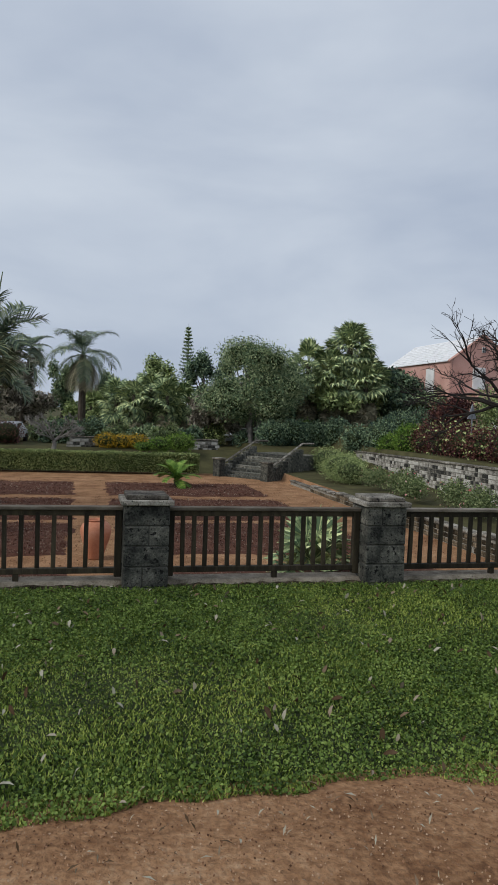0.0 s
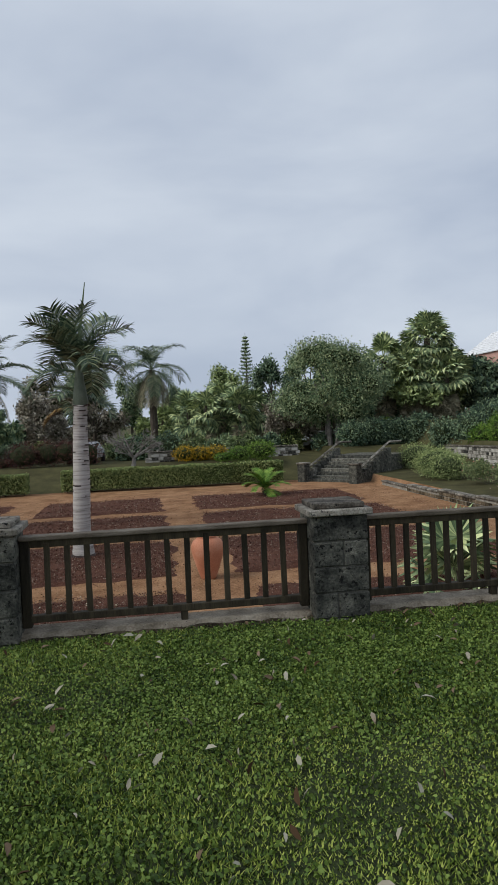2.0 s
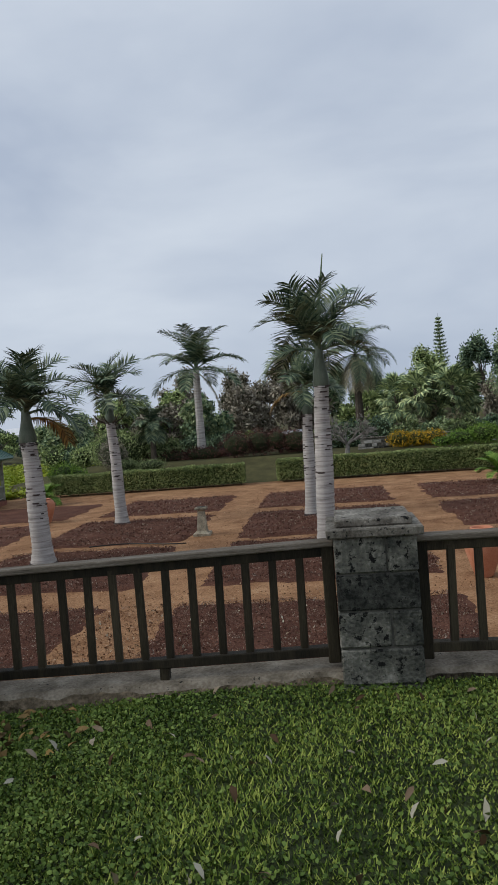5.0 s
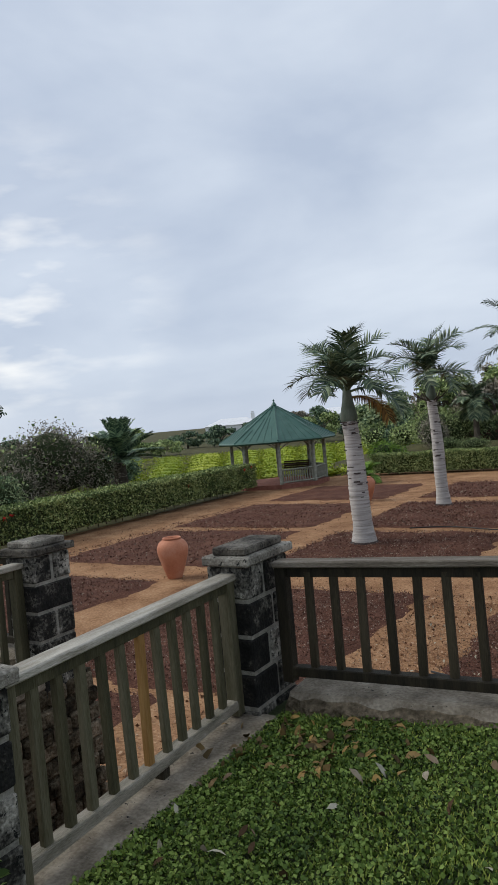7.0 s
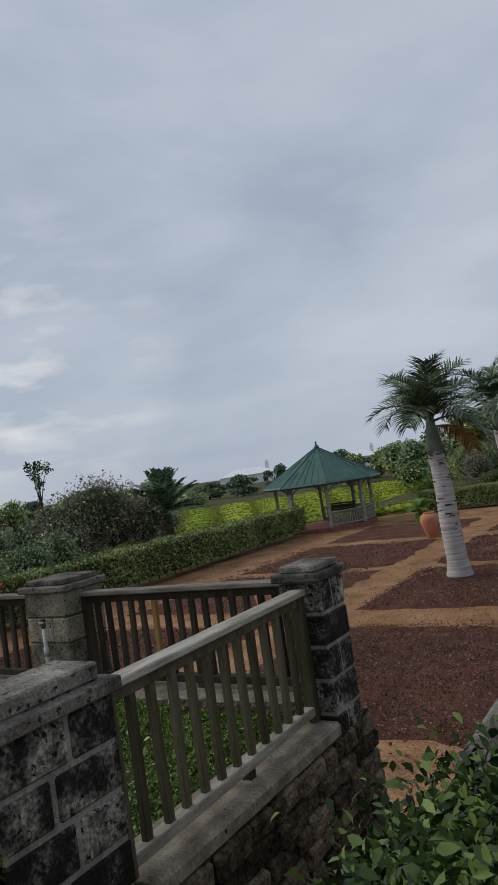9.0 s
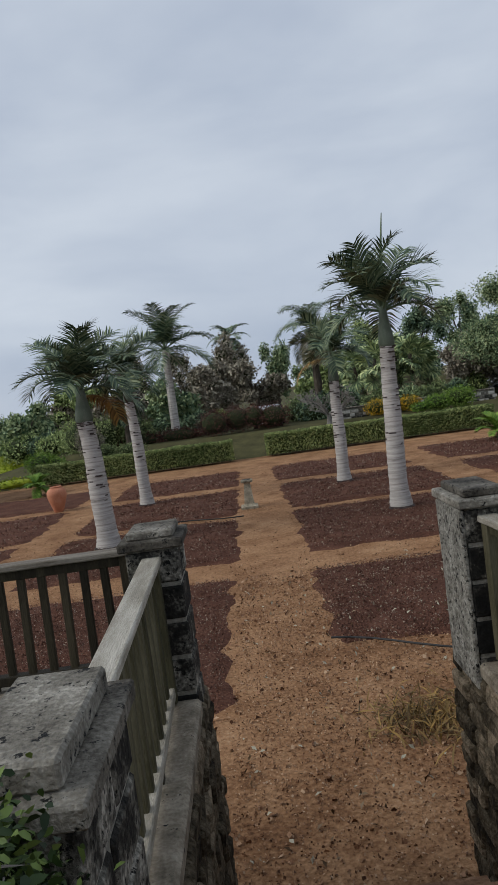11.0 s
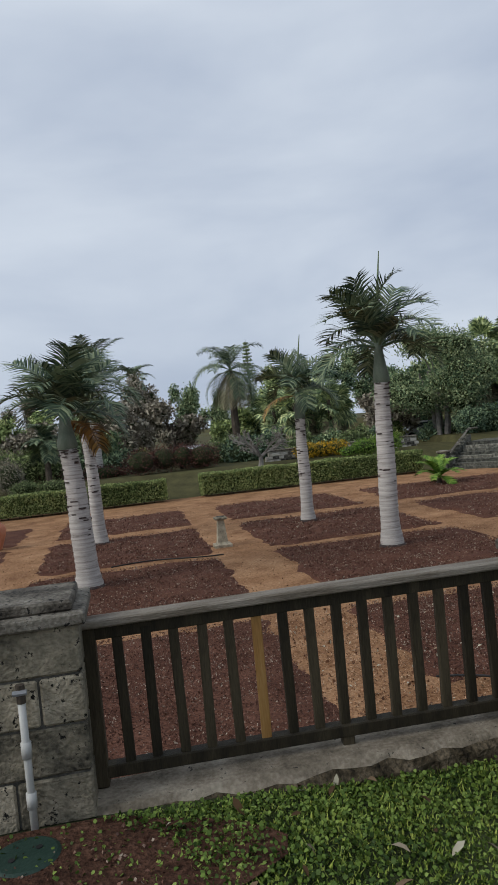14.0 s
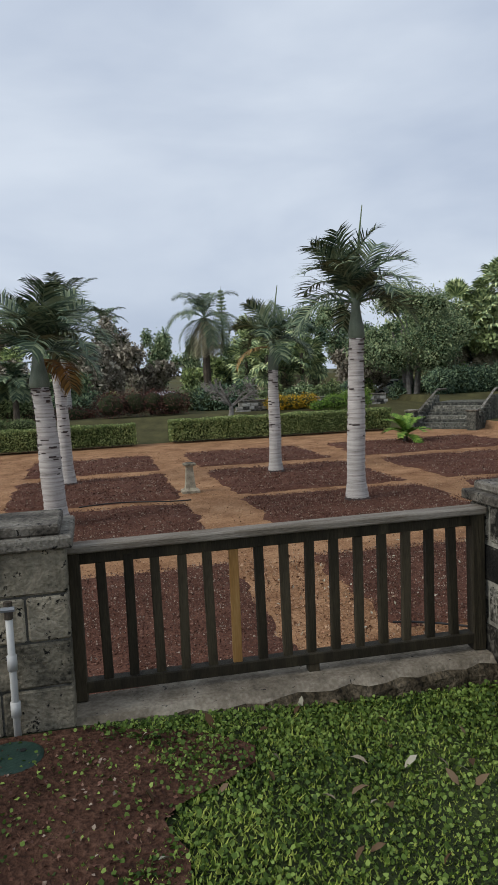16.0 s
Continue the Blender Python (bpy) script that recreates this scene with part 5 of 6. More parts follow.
leafy("flowering_shrub", [(3.7, 38.2, -0.2, 0.75, 0.6, 0.55), (4.7, 38.3, -0.25, 0.8, 0.6, 0.5), (5.7, 38.2, -0.2, 0.7, 0.6, 0.5)], 4200, 0.10, M["yellow"], 20, "yellow-leaved low shrub behind the hedge", "shrub")
leafy("green_shrub", [(7.0, 36.9, -0.3, 0.9, 0.7, 0.5), (8.3, 36.9, -0.15, 1.0, 0.8, 0.65), (6.0, 37.0, -0.45, 0.6, 0.5, 0.3)], 5000, 0.11, M["lime"], 21, "rounded bright green shrub behind the hedge", "shrub")
leafy("maroon_shrub", [(-6.0, 39.0, 0.1, 1.1, 0.9, 0.9), (-4.6, 39.4, 0.15, 1.0, 0.8, 0.9), (-3.5, 39.3, 0.2, 0.9, 0.7, 0.8), (-2.4, 39.4, 0.1, 1.2, 0.9, 0.85)], 8200, 0.10, M["maroon"], 22, "dark purple-leaved shrub by the hedge gap", "shrub")
leafy("maroon_shrub", [(-10.8, 40.5, -0.4, 1.6, 0.6, 0.55), (-8.3, 40.5, -0.4, 1.6, 0.6, 0.55)], 4500, 0.10, M["maroon"], 23, "low dark maroon hedge shrub", "shrub")
leafy("grey_shrub", [(-12.3, 36.6, -0.55, 0.9, 0.6, 0.4), (-10.8, 36.6, -0.6, 1.0, 0.6, 0.35)], 3000, 0.09, M["rose"], 24, "pale grey-green mounded shrub", "shrub")
leafy("green_shrub", [(-15.6, 35.2, -0.75, 0.9, 0.8, 0.75), (-15.0, 35.4, -0.9, 0.9, 0.7, 0.6)], 4200, 0.11, M["lime"], 25, "bright green rounded shrub beside the gazebo", "shrub")
leafy("willowy_shrub", [(-14.2, 40.5, 0.3, 1.7, 1.5, 1.4), (-12.8, 41.0, 0.1, 1.5, 1.4, 1.3)], 9000, 0.14, M["tree_light"], 26, "feathery light green shrub", "shrub", aspect=0.25)
leafy("weeping_shrub", [(-13.2, 37.3, 0.1, 0.9, 0.8, 1.0)], 2600, 0.16, M["tree_brown"], 27, "reddish brown weeping shrub", "shrub", aspect=0.2)
broad_tree(14.2, 41.8, -0.65, 7.7, (4.2, 3.6, 3.05), 46000, 0.16, "tree", 30, "round-headed dark green tree with several pale trunks", 0.16, 5, 30, "bark_pale")
fan_palm(21.4, 42.4, -0.3, 7.3, 0.28, 1.05, 1.15, 84, 31, "large fan palm with a heavy skirt of hanging leaves", 60, 3, down=-88)
fan_palm(18.6, 43.6, -0.3, 6.1, 0.22, 1.0, 1.0, 46, 32, "smaller fan palm with drooping dead leaves", 26, 1, down=-88)
leafy("green_shrub", [(17.8, 41.4, 0.5, 1.0, 0.8, 1.1), (18.5, 41.0, 0.1, 0.9, 0.8, 0.8)], 4200, 0.14, M["lime"], 33, "bright green leafy shrub above the far stairs", "shrub")
for i, (fx, fy, fh) in enumerate(((6.2, 50.0, 3.6), (7.6, 51.0, 4.2), (8.8, 49.5, 3.7), (10.3, 52, 3.5), (4.9, 51.5, 3.4), (21.5, 45, 4.6))):
    fan_palm(fx, fy, -0.6, fh, 0.16, 1.05, 0.8, 24, 40 + i, "slender fan palm in the grove behind the garden", 14, 1, down=-80)


def norfolk(x, y, z, h):
    p = empty("norfolk_pine", x, y, z)
    rng = np.random.default_rng(5)
    Geo().tube([(0, 0, 0), (0.1, 0, h * 0.6), (0, 0, h)], [0.35, 0.2, 0.03], 8).done("trunk", M["bark"], p)
    for k_ in range(17):
        zz = h * (0.32 + 0.66 * k_ / 17)
        ln = h * (0.117 * (1 - 0.88 * k_ / 17) + 0.008)
        q = []
        for a in np.arange(6) * 1.047 + k_ * 0.4:
            u = rng.random(48)
            c = np.stack([np.cos(a) * ln * u, np.sin(a) * ln * u, zz + 0.5 * u * u * ln * 0.4 + rng.normal(0, 0.003 * h, 48)], 1)
            q.append(c + rng.normal(0, 0.0045 * h, c.shape))
        soup("branch_whorl", leaf_quads(rng, np.concatenate(q), 0.02 * h, 0.33, 0.2), 4, M["tree"], p)
    return tagged(p, "tall narrow norfolk island pine above the treetops", "pine tree")


norfolk(34.9, 221.0, 1.0, 28.6)

rngb = random.Random(77)
BELT = []
for i in range(40):      # wooded belt behind the garden
    BELT.append((-22 + i * 1.7 + rngb.uniform(-1, 1), 52 + rngb.uniform(-7, 7), rngb.uniform(4.0, 5.6)))
for i in range(20):
    BELT.append((-44 + i * 5.4 + rngb.uniform(-1.5, 1.5), 72 + rngb.uniform(-6, 10), rngb.uniform(7.2, 9.2) if i > 4 else rngb.uniform(3.6, 4.8)))
for i in range(9):
    BELT.append((20.5 + i * 1.7, 41 + rngb.uniform(-1, 4) + i * 0.3, rngb.uniform(3.4, 4.6)))
for i, (tx, ty, th) in enumerate(BELT):
    if -2.5 < tx < 4.2 and ty < 57:      # a gap round the shaggy palm
        continue
    kind_ = rngb.choice(("tree", "tree", "tree_dark", "tree_light", "tree_brown"))
    if -16 < tx < -2 and ty > 60 and i % 2:
        kind_ = "tree_brown"
    cr = rngb.uniform(1.9, 2.9)
    broad_tree(tx, ty, garden_z(tx, ty) - 0.1, th, (cr, cr, th * 0.44), 5200, 0.32, kind_, 200 + i,
               {"tree": "broad green tree in the wooded belt", "tree_dark": "dark green tree in the wooded belt", "tree_light": "light green tree in the wooded belt", "tree_brown": "brownish half-bare tree in the wooded belt"}[kind_], 0.16, 1, 14)

for i in range(24):      # undergrowth in front of the belt
    ux, uy = -20 + i * 1.75 + rngb.uniform(-0.6, 0.6), 42.5 + rngb.uniform(-2.2, 2.5)
    if -5.5 < ux < -1.5:
        continue
    ur = rngb.uniform(0.9, 1.5)
    m_ = rngb.choice(("tree", "tree_light", "tree_dark", "rose", "hedge"))
    leafy("undergrowth_shrub", [(ux, uy, -0.1, ur, ur, ur * 0.75), (ux + 0.6, uy + 0.4, 0.1, ur * 0.7, ur * 0.7, ur * 0.8)], 2000, 0.2, M[m_], 260 + i, "loose green undergrowth shrub below the trees", "shrub", "undergrowth")

# ---------------- right side: walls, far stairs, roses, house ----------------
def stone_run(name, x0, y0, x1, y1, z0, ztop0, ztop1, thick, course, lens, seed, label, mat="stone", coping=True):
    """A wall of separate stones along a line, faces towards -x."""
    w = empty(name, 0, 0, 0)
    rng = random.Random(seed)
    d = Vector((x1 - x0, y1 - y0, 0))
    ln = d.length
    t_ = d.normalized()
    nrm = Vector((-t_.y, t_.x, 0))
    rot = Matrix(((t_.x, -t_.y, 0), (t_.y, t_.x, 0), (0, 0, 1)))
    zt = lambda s: ztop0 + (ztop1 - ztop0) * s / ln
    g = Geo()
    A, B = Vector((x0, y0, 0)), Vector((x1, y1, 0))
    h2 = nrm * (thick / 2 - 0.03)
    g.add([A - h2 + Vector((0, 0, z0)), B - h2 + Vector((0, 0, z0)), B - h2 + Vector((0, 0, ztop1 - 0.03)), A - h2 + Vector((0, 0, ztop0 - 0.03)), A + h2 + Vector((0, 0, z0)), B + h2 + Vector((0, 0, z0)), B + h2 + Vector((0, 0, ztop1 - 0.03)), A + h2 + Vector((0, 0, ztop0 - 0.03))],
          [(0, 1, 2, 3), (5, 4, 7, 6), (3, 2, 6, 7), (4, 0, 3, 7), (1, 5, 6, 2)])
    g.done("mortar_core", M["mortar"], w)
    cache = {}
    rows_ = max(1, int((max(ztop0, ztop1) - z0) / course))
    for c in range(rows_):
        s = rng.uniform(-0.3, 0)
        while s < ln:
            l_ = rng.choice(lens)
            m_ = s + l_ / 2
            z = z0 + course * (c + 0.5)
            if 0 < m_ < ln and z + course / 2 < zt(m_) + 0.02:
                key = (round(l_, 2), rng.randrange(2))
                if key not in cache:
                    cache[key] = Geo().box((0, 0, 0), (l_ - 0.025, thick + 0.02 * key[1], course - 0.025), 0.02, rot).mesh("stone", M[mat])
                ob = new("stone", cache[key])
                ob.parent = w
                ob.location = A + t_ * m_ + Vector((0, 0, z))
            s += l_
    if coping:
        s = 0.0
        while s < ln - 0.05:
            l_ = min(rng.uniform(0.4, 0.7), ln - s)
            Geo().box(A + t_ * (s + l_ / 2) + Vector((0, 0, zt(s + l_ / 2) + 0.03)), (l_ - 0.02, thick + 0.08, 0.09), 0.025, rot).done("coping_stone", M["cap"], w)
            s += l_
    return tagged(w, label, "wall", kind="structure")


for i, (a, b, zt) in enumerate(((29.0, 25.4, -1.62), (25.4, 22.0, -1.52), (22.0, 18.6, -1.44), (18.6, 15.0, -1.36), (15.0, 10.5, -1.28), (10.5, 2.0, -1.2))):
    stone_run("planter_wall", 13.3 - 0.02 * (i % 2), a, 13.3 - 0.02 * (i % 2), b, -2.0, zt - 0.06, zt - 0.06, 0.32, 0.16, (0.3, 0.42, 0.55), 60 + i, "low stepped brown stone planter wall beside the path", "stone_brown")
stone_run("boundary_wall", 19.6, 40.5, 18.4, 9.0, -1.6, -0.42, 0.12, 0.45, 0.19, (0.2, 0.28, 0.36, 0.5, 0.62), 70, "weathered limestone boundary wall behind the roses", "stone_wall")
stone_run("bed_wall", 1.5, 38.6, 11.0, 38.9, -0.75, -0.05, -0.05, 0.35, 0.2, (0.3, 0.4, 0.5), 71, "low grey stone wall behind the hedge", "stone_wall")


def far_stairs():
    s = empty("garden_stairs", 11.3, 31.9, -1.85, 40)
    for i in range(8):
        Geo().box((0.35 * i + 0.3, 0, 0.165 * i - 0.02), (0.60, 3.0, 0.33), 0.02).done("step", M["stone"], s)
    Geo().box((4.0, 0, 0.55), (2.6, 3.4, 1.5), 0.02).done("landing", M["stone"], s)
    for sy in (-1.7, 1.7):
        for k_ in range(8):
            x = 0.2 + k_ * 0.4
            zt = 0.55 + 0.165 * k_
            Geo().box((x, sy, zt / 2 - 0.1), (0.39, 0.36, zt + 0.2), 0.02).done("side_block", M["stone"], s)
        Geo().tube([(0.0, sy, 0.70), (3.3, sy, 0.70 + 1.32), (4.6, sy, 2.0)], [0.07, 0.07, 0.07], 4).done("coping", M["cap"], s, "dark sloping coping of the stair wall")
        Geo().box((-0.25, sy, 0.45), (0.5, 0.5, 1.1), 0.02).done("end_pillar", M["stone"], s)
        Geo().box((-0.25, sy, 1.03), (0.6, 0.6, 0.09), 0.015).done("pillar_cap", M["cap"], s)
    return tagged(s, "wide limestone garden stairs with sloping side walls", "stairs", kind="structure")


far_stairs()
leafy("rose_bush", [(15.4, 27.2, -0.75, 1.2, 1.5, 0.8), (15.3, 25.8, -0.85, 1.0, 1.0, 0.65)], 11000, 0.10, M["tree_light"], 80, "leafy green shrub in the planter bed", "shrub", aspect=0.3)
for i, (bx, by, s_) in enumerate(((15.4, 23.0, 0.7), (15.6, 20.6, 0.95), (15.1, 18.4, 0.65), (15.8, 16.4, 0.85), (15.4, 14.0, 0.75), (15.8, 11.8, 0.9))):
    leafy("rose_bush", [(bx, by, -0.85, 0.95 * s_, 1.1 * s_, 0.66 * s_), (bx + 0.4, by + 0.7, -0.75, 0.7 * s_, 0.7 * s_, 0.6 * s_)], 2800, 0.09, M["rose"], 81 + i, "straggly rose bush with a few pink flowers", "rose bush", "rose bushes", core=False, extra=[(M["petal"], 26, 0.08)], shell=0.2)
leafy("maroon_hedge", [(21.0, y_, 0.75, 1.0, 1.4, 1.05 + 0.12 * math.sin(y_)) for y_ in (13, 15, 17, 19, 21, 23, 25, 27, 28.6)], 32000, 0.13, M["maroon"], 90, "dense maroon and green leafed hedge above the wall", "hedge", extra=[(M["tree_light"], 2600, 0.13)])
leafy("green_shrub", [(20.6, 30.3, 0.6, 1.0, 1.2, 1.1), (20.2, 31.8, 0.2, 0.9, 0.8, 0.8)], 6000, 0.14, M["lime"], 91, "glossy green creeper mound above the wall", "shrub")
# added shrubs; dark leaf colour stands for the shade below the palms
leafy("dark_shrub", [(20.5, 33.8, 0.6, 1.3, 1.2, 1.2), (22.4, 35.6, 0.9, 1.6, 1.2, 1.5), (24.6, 37.2, 1.0, 1.6, 1.2, 1.6), (19.4, 35.4, 0.4, 1.0, 1.0, 1.0)], 15000, 0.16, M["tree_dark"], 95, "added shrubbery, leaves coloured dark green as the shade under the fan palm", "shrub")
# filler undergrowth over the bare bank, leaves dark in place of shade
leafy("dark_shrub", [(14.6, 38.6, 0.5, 1.1, 0.9, 0.9), (16.2, 38.9, 0.6, 1.2, 0.9, 1.0), (17.8, 39.2, 0.5, 1.1, 0.9, 1.0), (19.2, 38.6, 0.7, 1.1, 1.0, 1.1)], 15000, 0.15, M["tree_dark"], 96, "added undergrowth, leaves coloured dark as the shade between tree and fan palm", "shrub")
leafy("rose_bush", [(16.9, 33.6, -0.8, 1.3, 1.2, 0.85), (17.3, 31.6, -0.9, 1.0, 1.0, 0.7)], 7000, 0.10, M["tree_light"], 97, "tall straggly green shrub against the boundary wall", "shrub", aspect=0.3)
leafy("maroon_shrub", [(21.6, 28.0, 1.9, 1.2, 1.2, 1.3), (22.0, 27.4, 2.5, 0.9, 0.9, 0.9)], 6500, 0.15, M["maroon"], 92, "tall dark maroon shrub", "shrub", core=False, shell=0.3)
leafy("tangled_shrub", [(23.6, 27.0, 2.3, 1.3, 1.3, 1.6)], 4200, 0.14, M["tree_light"], 93, "half-bare tangled green shrub", "shrub", core=False, shell=0.1)
bare_tree(16.2, 11.9, -1.45, 10.8, 0.2, 94, "bare thin-twigged tree beside the garden wall", "twig", 5, 6, 0.36, 0.02, None, 3, 0.006, 0.66, 0.215)


def pink_house():
    h = empty("pink_house", 30.9, 40.0, 0.55)
    L, W, E, R = 11.0, 2.62, 5.75, 7.6
    Geo().add([(-W, 0, 0), (W, 0, 0), (W, 0, E), (0, 0, R), (-W, 0, E), (-W, L, 0), (W, L, 0), (W, L, E), (0, L, R), (-W, L, E)],
              [(0, 1, 2, 3, 4), (6, 5, 9, 8, 7), (5, 0, 4, 9), (1, 6, 7, 2)]).done("wall", M["pink"], h, "pink rendered gable walls")
    for sg in (-1, 1):
        roof = empty("roof")
        roof.parent = h
        tagged(roof, "white stepped limestone roof")
        n = 11
        for i in range(n):
            u0, u1 = i / n, (i + 1) / n
            xa, za = sg * W * (1.06 - 1.06 * u0), E - 0.1 + (R - E + 0.18) * u0
            xb, zb = sg * W * (1.06 - 1.06 * u1), E - 0.1 + (R - E + 0.18) * u1
            up = 0.08
            Geo().add([(xa, 0.12, za), (xa, L, za), (xa, L, za + up), (xa, 0.12, za + up), (xb, 0.12, zb + up * 0.2), (xb, L, zb + up * 0.2)], [(0, 1, 2, 3), (3, 2, 5, 4), (0, 3, 4), (1, 5, 2)]).done("roof_course", M["white_roof"], roof)
    for sg in (-1, 1):
        Geo().tube([(sg * W * 1.08, -0.04, E - 0.1), (0, -0.04, R + 0.1)], [0.09, 0.09], 4).done("gable_edge", M["pink"], h)

    def window(c, w, hh, side, shutter=False):
        win = empty("window")
        win.parent = h
        s = (w, 0.12, hh) if side == "y" else (0.12, w, hh)
        Geo().box(c, s, 0.01).done("frame", M["white"], win)
        if shutter:
            return
        o = Vector((0, -0.05, 0)) if side == "y" else Vector((-0.05, 0, 0))
        for a in (-0.25, 0.25):
            for b in (-0.33, 0, 0.33):
                q = (w * 0.4, 0.06, hh * 0.27) if side == "y" else (0.06, w * 0.4, hh * 0.27)
                cc = Vector(c) + o + (Vector((a * w, 0, b * hh)) if side == "y" else Vector((0, a * w, b * hh)))
                Geo().box(cc, q).done("pane", M["glass"], win)

    window((-W - 0.02, 8.2, 4.4), 1.2, 1.5, "x")
    window((-W - 0.02, 3.0, 4.3), 1.3, 1.9, "x", True)
    window((-0.3, -0.02, 4.5), 1.0, 1.6, "y", True)
    window((3.9, 0.58, 4.7), 1.2, 1.4, "y")
    window((0.0, -0.02, 6.6), 0.3, 0.4, "y")
    Geo().box((4.2, 2.6, 2.9), (3.2, 4.0, 5.8), 0.02).done("side_wing", M["pink"], h, "flat-topped pink side wing")
    Geo().box((4.2, 2.6, 5.86), (3.4, 4.2, 0.12), 0.02).done("wing_roof", M["white_roof"], h)
    Geo().box((4.9, 3.2, 6.6), (1.0, 0.9, 1.7), 0.02).done("chimney", M["white"], h, "white chimney")
    for k_ in (-0.2, 0.2):
        Geo().box((4.9 + k_, 3.2, 7.55), (0.2, 0.5, 0.25), 0.02).done("chimney_pot", M["white"], h)
    Geo().add([(-2.9, -2.6, 0), (-0.4, -2.6, 0), (-0.4, -2.6, 3.4), (-2.9, -2.6, 1.6), (-2.9, 0, 0), (-0.4, 0, 0), (-0.4, 0, 3.4), (-2.9, 0, 1.6)], [(0, 1, 2, 3), (4, 0, 3, 7), (1, 5, 6, 2), (3, 2, 6, 7)]).done("lean_to", M["pink"], h)
    Geo().box((-W - 0.25, 2.9, 2.9), (0.5, 0.9, 0.6), 0.03).done("air_conditioner", M["metal"], h)
    Geo().tube([(-W - 0.08, 8.5, 0), (-W - 0.08, 8.5, 3.0)], [0.07, 0.07], 6).done("pipe", M["bark"], h)
    return tagged(h, "two-storey pink house with a white stepped roof", "house")


pink_house()


def low_house(x, y, z, w, d, hw, hr, rz, label, name="white_house", wall="white", chimney=True):
    h = empty(name, x, y, z, rz)
    Geo().box((0, 0, hw / 2), (w, d, hw), 0.02).done("wall", M[wall], h)
    W, D = w / 2 + 0.3, d / 2 + 0.3
    r = min(W, D) * 0.9
    Geo().add([(-W, -D, hw), (W, -D, hw), (W, D, hw), (-W, D, hw), (-W + r, 0, hr), (W - r, 0, hr)], [(0, 1, 5, 4), (2, 3, 4, 5), (1, 2, 5), (3, 0, 4), (3, 2, 1, 0)]).done("roof", M["white_roof"], h, "white limewashed roof")
    if chimney:
        Geo().box((w * 0.35, 0, hr - 0.1), (0.9, 0.9, 1.8), 0.03).done("chimney", M["white"], h)
        Geo().box((w * 0.35, 0, hr + 0.95), (0.6, 0.6, 0.5), 0.03).done("chimney_pot", M["white"], h)
    for k_ in (-0.3, 0.0, 0.3):
        win = Geo().box((w * k_, -d / 2 - 0.02, hw * 0.55), (1.0, 0.08, 1.2), 0.01).done("window", M["glass"], h)
    return tagged(h, label, "house", "distant white houses")


low_house(32.0, 32.8, 0.1, 7, 5, 2.9, 3.9, -8, "low white-roofed outbuilding behind the hedge", chimney=False)
low_house(-76, 46.5, -2.6, 11, 8, 2.5, 4.3, 62, "white cottage with a stepped white roof and chimney")
for hx, hy, hz, ww in ((-92, 138, -1.4, 13), (-70, 150, -1.0, 12), (-118, 120, -1.6, 12)):
    low_house(hx, hy, hz, ww, 8, 3.0, 4.6, 30, "distant white house among trees", chimney=hx < -50)
Geo_shed = empty("metal_shed", 26.8, 25.6, 0.1)
Geo().box((0, 0, 1.35), (4.5, 3, 2.7), 0.02).done("wall", M["metal"], Geo_shed)
Geo().box((0, 0, 2.76), (4.8, 3.3, 0.1), 0.02).done("roof", M["white_roof"], Geo_shed)
tagged(Geo_shed, "weathered grey panelled shed with a pale flat roof", "shed")


def road_sign(x, y, z):
    p = empty("road_sign", x, y, z)
    Geo().tube([(0, 0, 0), (0, 0, 2.6)], [0.035, 0.035], 8).done("post", M["metal"], p)
    g = Geo()
    rot = Euler((0, 0, radians(30))).to_matrix()
    g.add([rot @ Vector(v) for v in ((-0.42, 0, 1.95), (0.42, 0, 1.95), (0, 0, 2.7), (-0.42, 0.03, 1.95), (0.42, 0.03, 1.95), (0, 0.03, 2.7))], [(0, 1, 2), (5, 4, 3), (0, 3, 4, 1), (1, 4, 5, 2), (2, 5, 3, 0)])
    g.done("plate", M["metal"], p, "back of a triangular sign plate")
    return tagged(p, "grey back of a triangular road sign on a post", "road sign")


road_sign(20.9, 24.2, 0.05)


def parked_car(x, y, z, rz, label):
    c = empty("car", x, y, z, rz)
    prof = [(-2.0, 0.35), (-2.05, 0.75), (-1.5, 0.88), (-0.9, 1.35), (0.6, 1.42), (1.25, 0.95), (1.95, 0.85), (2.05, 0.4)]
    vs = [(px, sy * (0.85 if pz < 1 else 0.68), pz) for sy in (-1, 1) for px, pz in prof]
    n = len(prof)
    Geo().add(vs, [tuple(range(n)), tuple(range(n, 2 * n))[::-1]] + [(i, (i + 1) % n, n + (i + 1) % n, n + i) for i in range(n)]).done("body", M["car"], c)
    for sy in (-1, 1):
        Geo().add([(-1.2, sy * 0.83, 0.95), (0.95, sy * 0.83, 0.97), (0.5, sy * 0.71, 1.34), (-0.8, sy * 0.71, 1.3)], [(0, 1, 2, 3)]).done("side_window", M["glass"], c)
        for px in (-1.3, 1.3):
            wh = Geo().lathe([(0.0, -0.1), (0.2, -0.1), (0.32, -0.1), (0.33, 0.1), (0.2, 0.1), (0.0, 0.1)], n=16).done("wheel", M["tyre"], c)
            wh.matrix_basis = pose(px, sy * 0.8, 0.33, 90, 0, 0)
    return tagged(c, label, "car", "parked cars")


parked_car(-2.5, 42.5, -0.72, 82, "white parked car seen through the hedge gap")
parked_car(15.0, 47.0, -0.7, 5, "pale parked car under the trees")

# ---------------- left side ----------------
rosette(-25.5, 24.0, -1.1, "cycad", 1.35, 0.32, 2.35, 0.36, 66, 100, "large dark green cycad with stiff arching fronds", (88, 22), "tree_dark", pairs=34, width=0.075, droop=0.1, arc=38, category="cycad")
